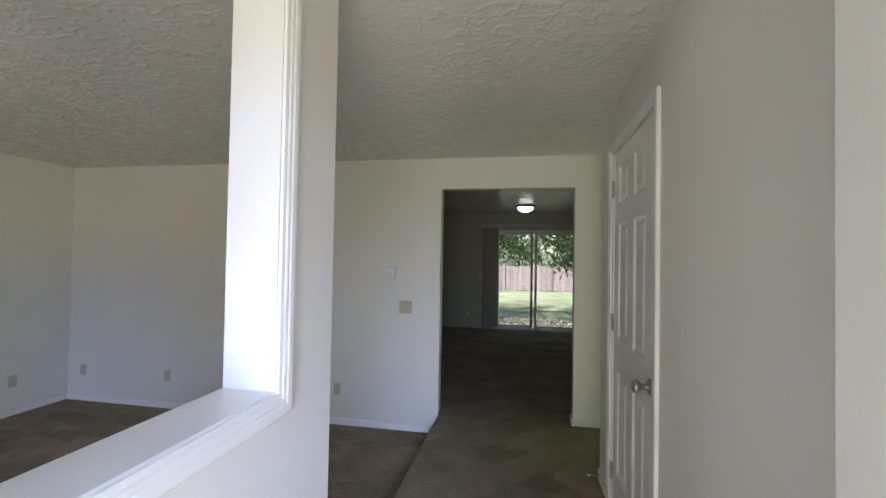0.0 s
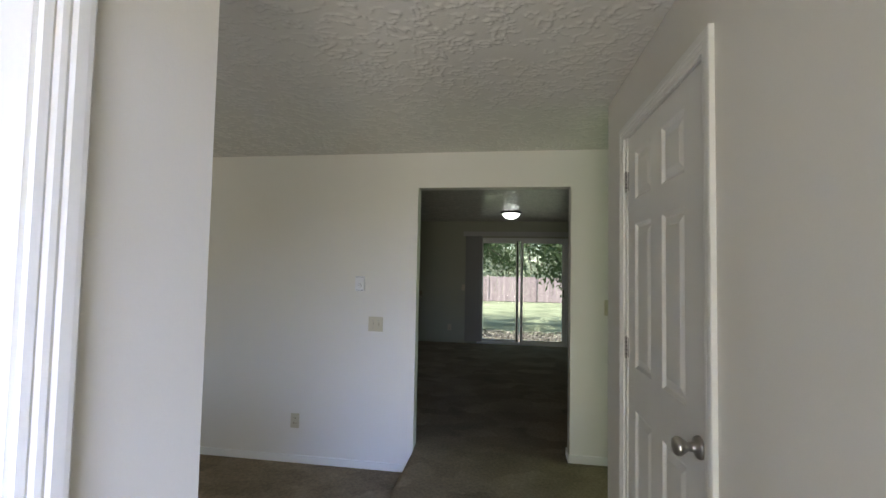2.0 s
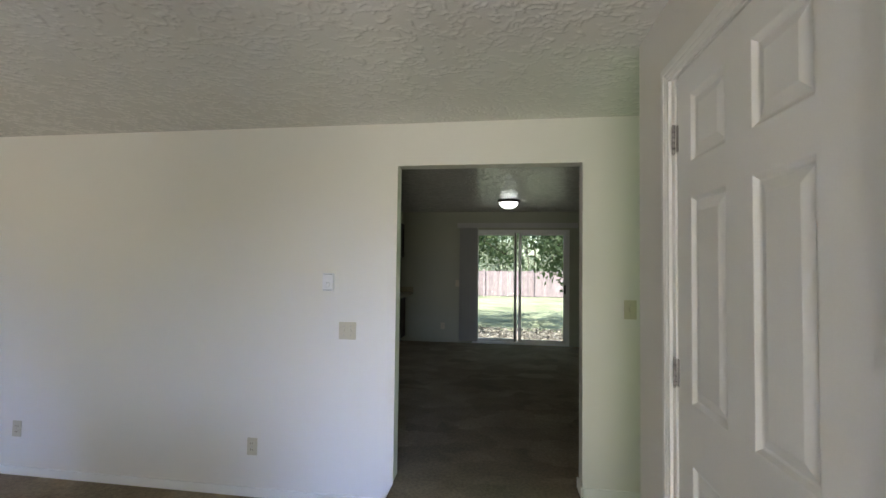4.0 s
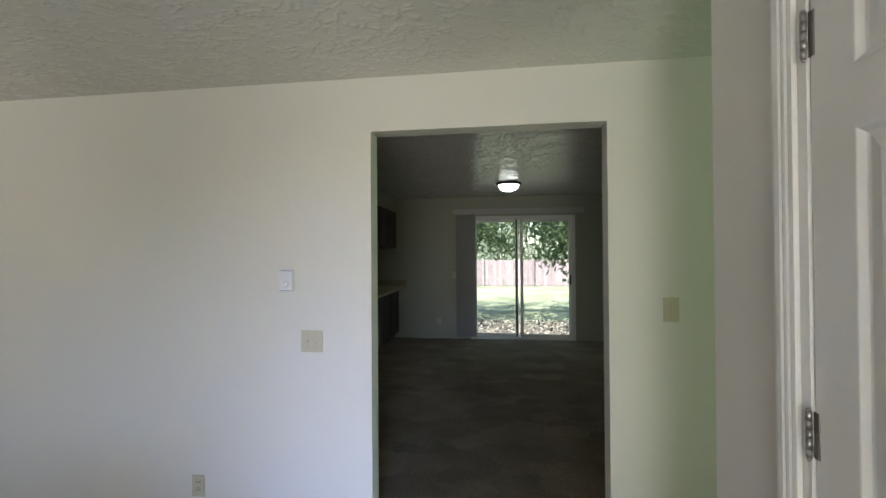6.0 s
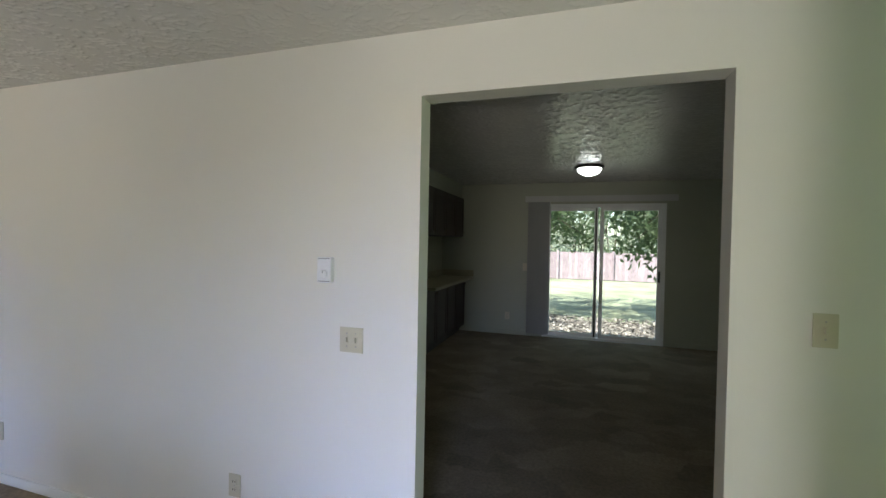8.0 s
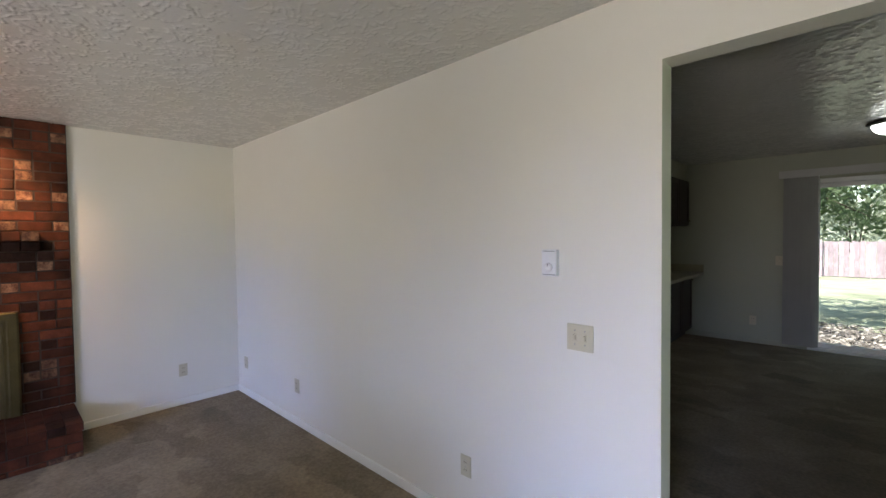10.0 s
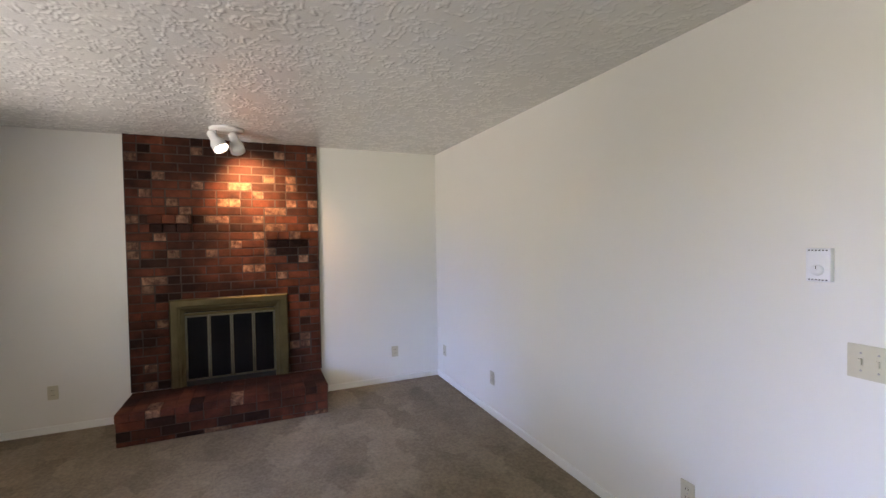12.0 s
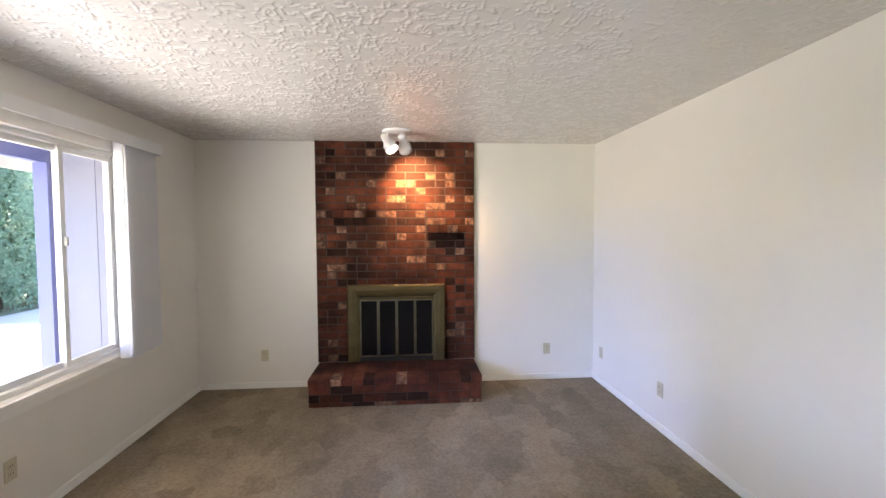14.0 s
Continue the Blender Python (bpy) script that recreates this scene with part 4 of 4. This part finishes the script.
tree(-3.2, 8.6, 6.0, 4.3, 2.3, 400, 20, 0.085, 8, "leafy green garden tree over the lawn",
     ((0.6, 9.5, 2.0), (1.0, 10.5, 1.55), (0.3, 8.2, 2.2), (0.5, 11.0, 2.3), (0.9, 9.0, 1.6), (0.4, 10.0, 1.8),
      (0.2, 9.0, 4.4), (0.0, 10.6, 4.2), (-0.4, 11.6, 4.0), (1.0, 11.4, 4.0)))


def shrub(x, y, h, w, seed):
    t = thing("shrub", pose(x, y, GROUND), "tall sunlit leafy shrub behind the fence", "shrub", "shrubs behind the fence")
    r = random.Random(seed)
    for k in range(5):
        bm = bmesh.new()
        a = k * 1.26 + seed
        tube(bm, (0, 0, -0.02), (math.cos(a) * w * 0.5, math.sin(a) * w * 0.5, h * 0.75), 0.05, 0.015, 8)
        part("stem", bm, M_BARK, t)
    cs = []
    while len(cs) < 150:
        p = Vector((r.uniform(-1, 1), r.uniform(-1, 1), r.uniform(-1, 1)))
        if 0.55 < p.length + 0.15 * math.sin(7 * p.x + 5 * p.z + seed) < 1:
            cs.append((p.x * w, p.y * w, h * 0.55 + p.z * h * 0.45))
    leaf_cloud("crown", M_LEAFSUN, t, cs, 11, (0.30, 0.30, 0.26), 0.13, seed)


for k in range(8):
    shrub(-4.5 + k * 1.75, 23.0 + 0.7 * (k % 2), 4.9 + 0.7 * math.sin(k * 2.2), 1.35, 40 + k)


def garden_fence():
    t = thing("garden_fence", pose(0, 20.6, GROUND), "weathered cedar board fence along the lawn", "fence")
    r = random.Random(4)
    shared = {}
    for k in range(110):
        h = 1.38 + r.choice((-0.012, 0.0, 0.01))
        if h not in shared:
            bm = bmesh.new()
            box(bm, -0.068, 0.068, -0.01, 0.01, 0.03, h)
            shared[h] = bm
            me = bpy.data.meshes.new("board")
            bmesh.ops.recalc_face_normals(bm, faces=bm.faces[:])
            bm.to_mesh(me)
            me.materials.append(M_FENCE)
            shared[h] = me
        ob = new("board", shared[h])
        ob.parent = t
        ob.matrix_basis = pose(-5.5 + k * 0.146, r.uniform(-0.004, 0.004), 0, 0, r.uniform(-0.4, 0.4), 0)
    for z in (0.30, 1.12):
        boxpart("rail", (-5.6, 10.6, 0.012, 0.05, z, z + 0.09), M_FENCE, t)
    for k in range(7):
        boxpart("post", (-5.5 + k * 2.6, -5.41 + k * 2.6, -0.10, -0.012, 0, 1.45), M_FENCE, t)


garden_fence()


def arborvitae(x, y, h, w, seed):
    t = thing("arborvitae", pose(x, y, GROUND), "dense green arborvitae hedge tree", "hedge tree", "arborvitae hedge")
    bm = bmesh.new()
    tube(bm, (0, 0, -0.02), (0, 0, h * 0.9), 0.08, 0.02)
    part("trunk", bm, M_BARK, t)
    r = random.Random(seed)
    cs = []
    for k in range(420):
        z = h * (0.03 + 0.97 * r.random())
        rad = w * min(1.0, (1.02 - z / h) * 2.2) * r.uniform(0.75, 1.05)
        a = r.uniform(0, 2 * math.pi)
        cs.append((rad * math.cos(a), rad * math.sin(a), z))
    leaf_cloud("crown", M_LEAFDK, t, cs, 60, (0.11, 0.11, 0.15), 0.045, seed)


for k in range(9):
    arborvitae(-15.0 + k * 1.15, -11.6 - 0.25 * (k % 2), 4.6 + 0.4 * math.sin(k * 1.9), 0.72, 20 + k)


def porch():
    t = thing("front_porch", pose(-4.75, -6.0, GROUND), "blue painted porch post and beam with tan eave boards", "porch")
    boxpart("post", (-0.075, 0.075, -0.075, 0.075, 0.01, 2.55), M_BLUETRIM, t, 0.004)
    boxpart("beam", (-0.055, 9.2, -0.05, 0.05, 2.552, 2.72), M_BLUETRIM, t, 0.004)
    boxpart("eave_board", (-2.0, 9.2, -0.42, -0.38, 2.50, 2.68), M_SOFFIT, t, 0.003)
    for k in range(12):
        boxpart("rafter", (-1.6 + k * 0.9, -1.55 + k * 0.9, -0.375, -0.06, 2.60, 2.72), M_SOFFIT, t)


porch()


def wing():
    t = thing("garage_wing", pose(-4.75, YF - 0.15, GROUND), "pale blue vertical board siding of the garage wing", "house wall")
    boxpart("wall", (-0.12, -0.012, -1.79, 0.05, 0, 2.8), M_SIDING, t)
    y = 0.0
    while y > -1.75:
        boxpart("board", (-0.012, 0.0, max(y - 0.398, -1.78), y, 0.02, 2.8), M_SIDING, t, 0.002)
        y -= 0.405
    boxpart("front_wall", (0.0, XF - 0.12 + 4.75, 0.0, 0.1, 0, 2.8), M_SIDING, t)


wing()


def mulch_chips():
    """Loose bark chips and dry leaves over the bed beside the house, the pale ones painting sun dapples."""
    r = np.random.default_rng(9)
    n = 5200
    c = np.stack([r.uniform(-2.2, 5.0, n), r.uniform(5.3, 9.1, n), np.full(n, GROUND + 0.022) + r.uniform(0, 0.02, n)], 1)
    a = r.uniform(0, np.pi, n)
    u = np.stack([np.cos(a), np.sin(a), r.normal(0, 0.25, n)], 1) * r.uniform(0.014, 0.045, (n, 1))
    v = np.stack([-np.sin(a), np.cos(a), r.normal(0, 0.25, n)], 1) * r.uniform(0.007, 0.022, (n, 1))
    h = np.array([0, 0, 0.006])
    top = np.stack([c - u - v + h, c + u - v + h, c + u + v + h, c - u + v + h, c - u * 0.9 - v - h, c + u * 0.9 - v - h, c + u * 0.9 + v - h, c - u * 0.9 + v - h], 1).reshape(-1, 3)
    k = np.arange(n) * 8
    quads = [(0, 1, 2, 3), (4, 5, 1, 0), (5, 6, 2, 1), (6, 7, 3, 2), (7, 4, 0, 3)]
    faces = np.concatenate([np.stack([k + i for i in q], 1) for q in quads])
    me = bpy.data.meshes.new("mulch_chips")
    me.from_pydata(top.tolist(), [], faces.tolist())
    m = material("bark_chip", (0.22, 0.185, 0.165), rough=0.9, vary=0.2, bump=0)
    nt, nn = m.node_tree, m.node_tree.nodes
    geo, ramp = nn.new("ShaderNodeNewGeometry"), nn.new("ShaderNodeValToRGB")
    # the pale end of the chip colours imitates spots of sun
    ramp.color_ramp.elements[0].color, ramp.color_ramp.elements[1].color = (0.035, 0.025, 0.02, 1), (0.34, 0.31, 0.295, 1)
    nt.links.new(geo.outputs["Random Per Island"], ramp.inputs[0])
    nt.links.new(ramp.outputs[0], nn["Principled BSDF"].inputs["Base Color"])
    me.materials.append(m)
    tagged(new("mulch_chips", me), "loose dry bark chips and fallen leaves, the pale ones as sun dapples", "mulch", kind="stuff")


mulch_chips()
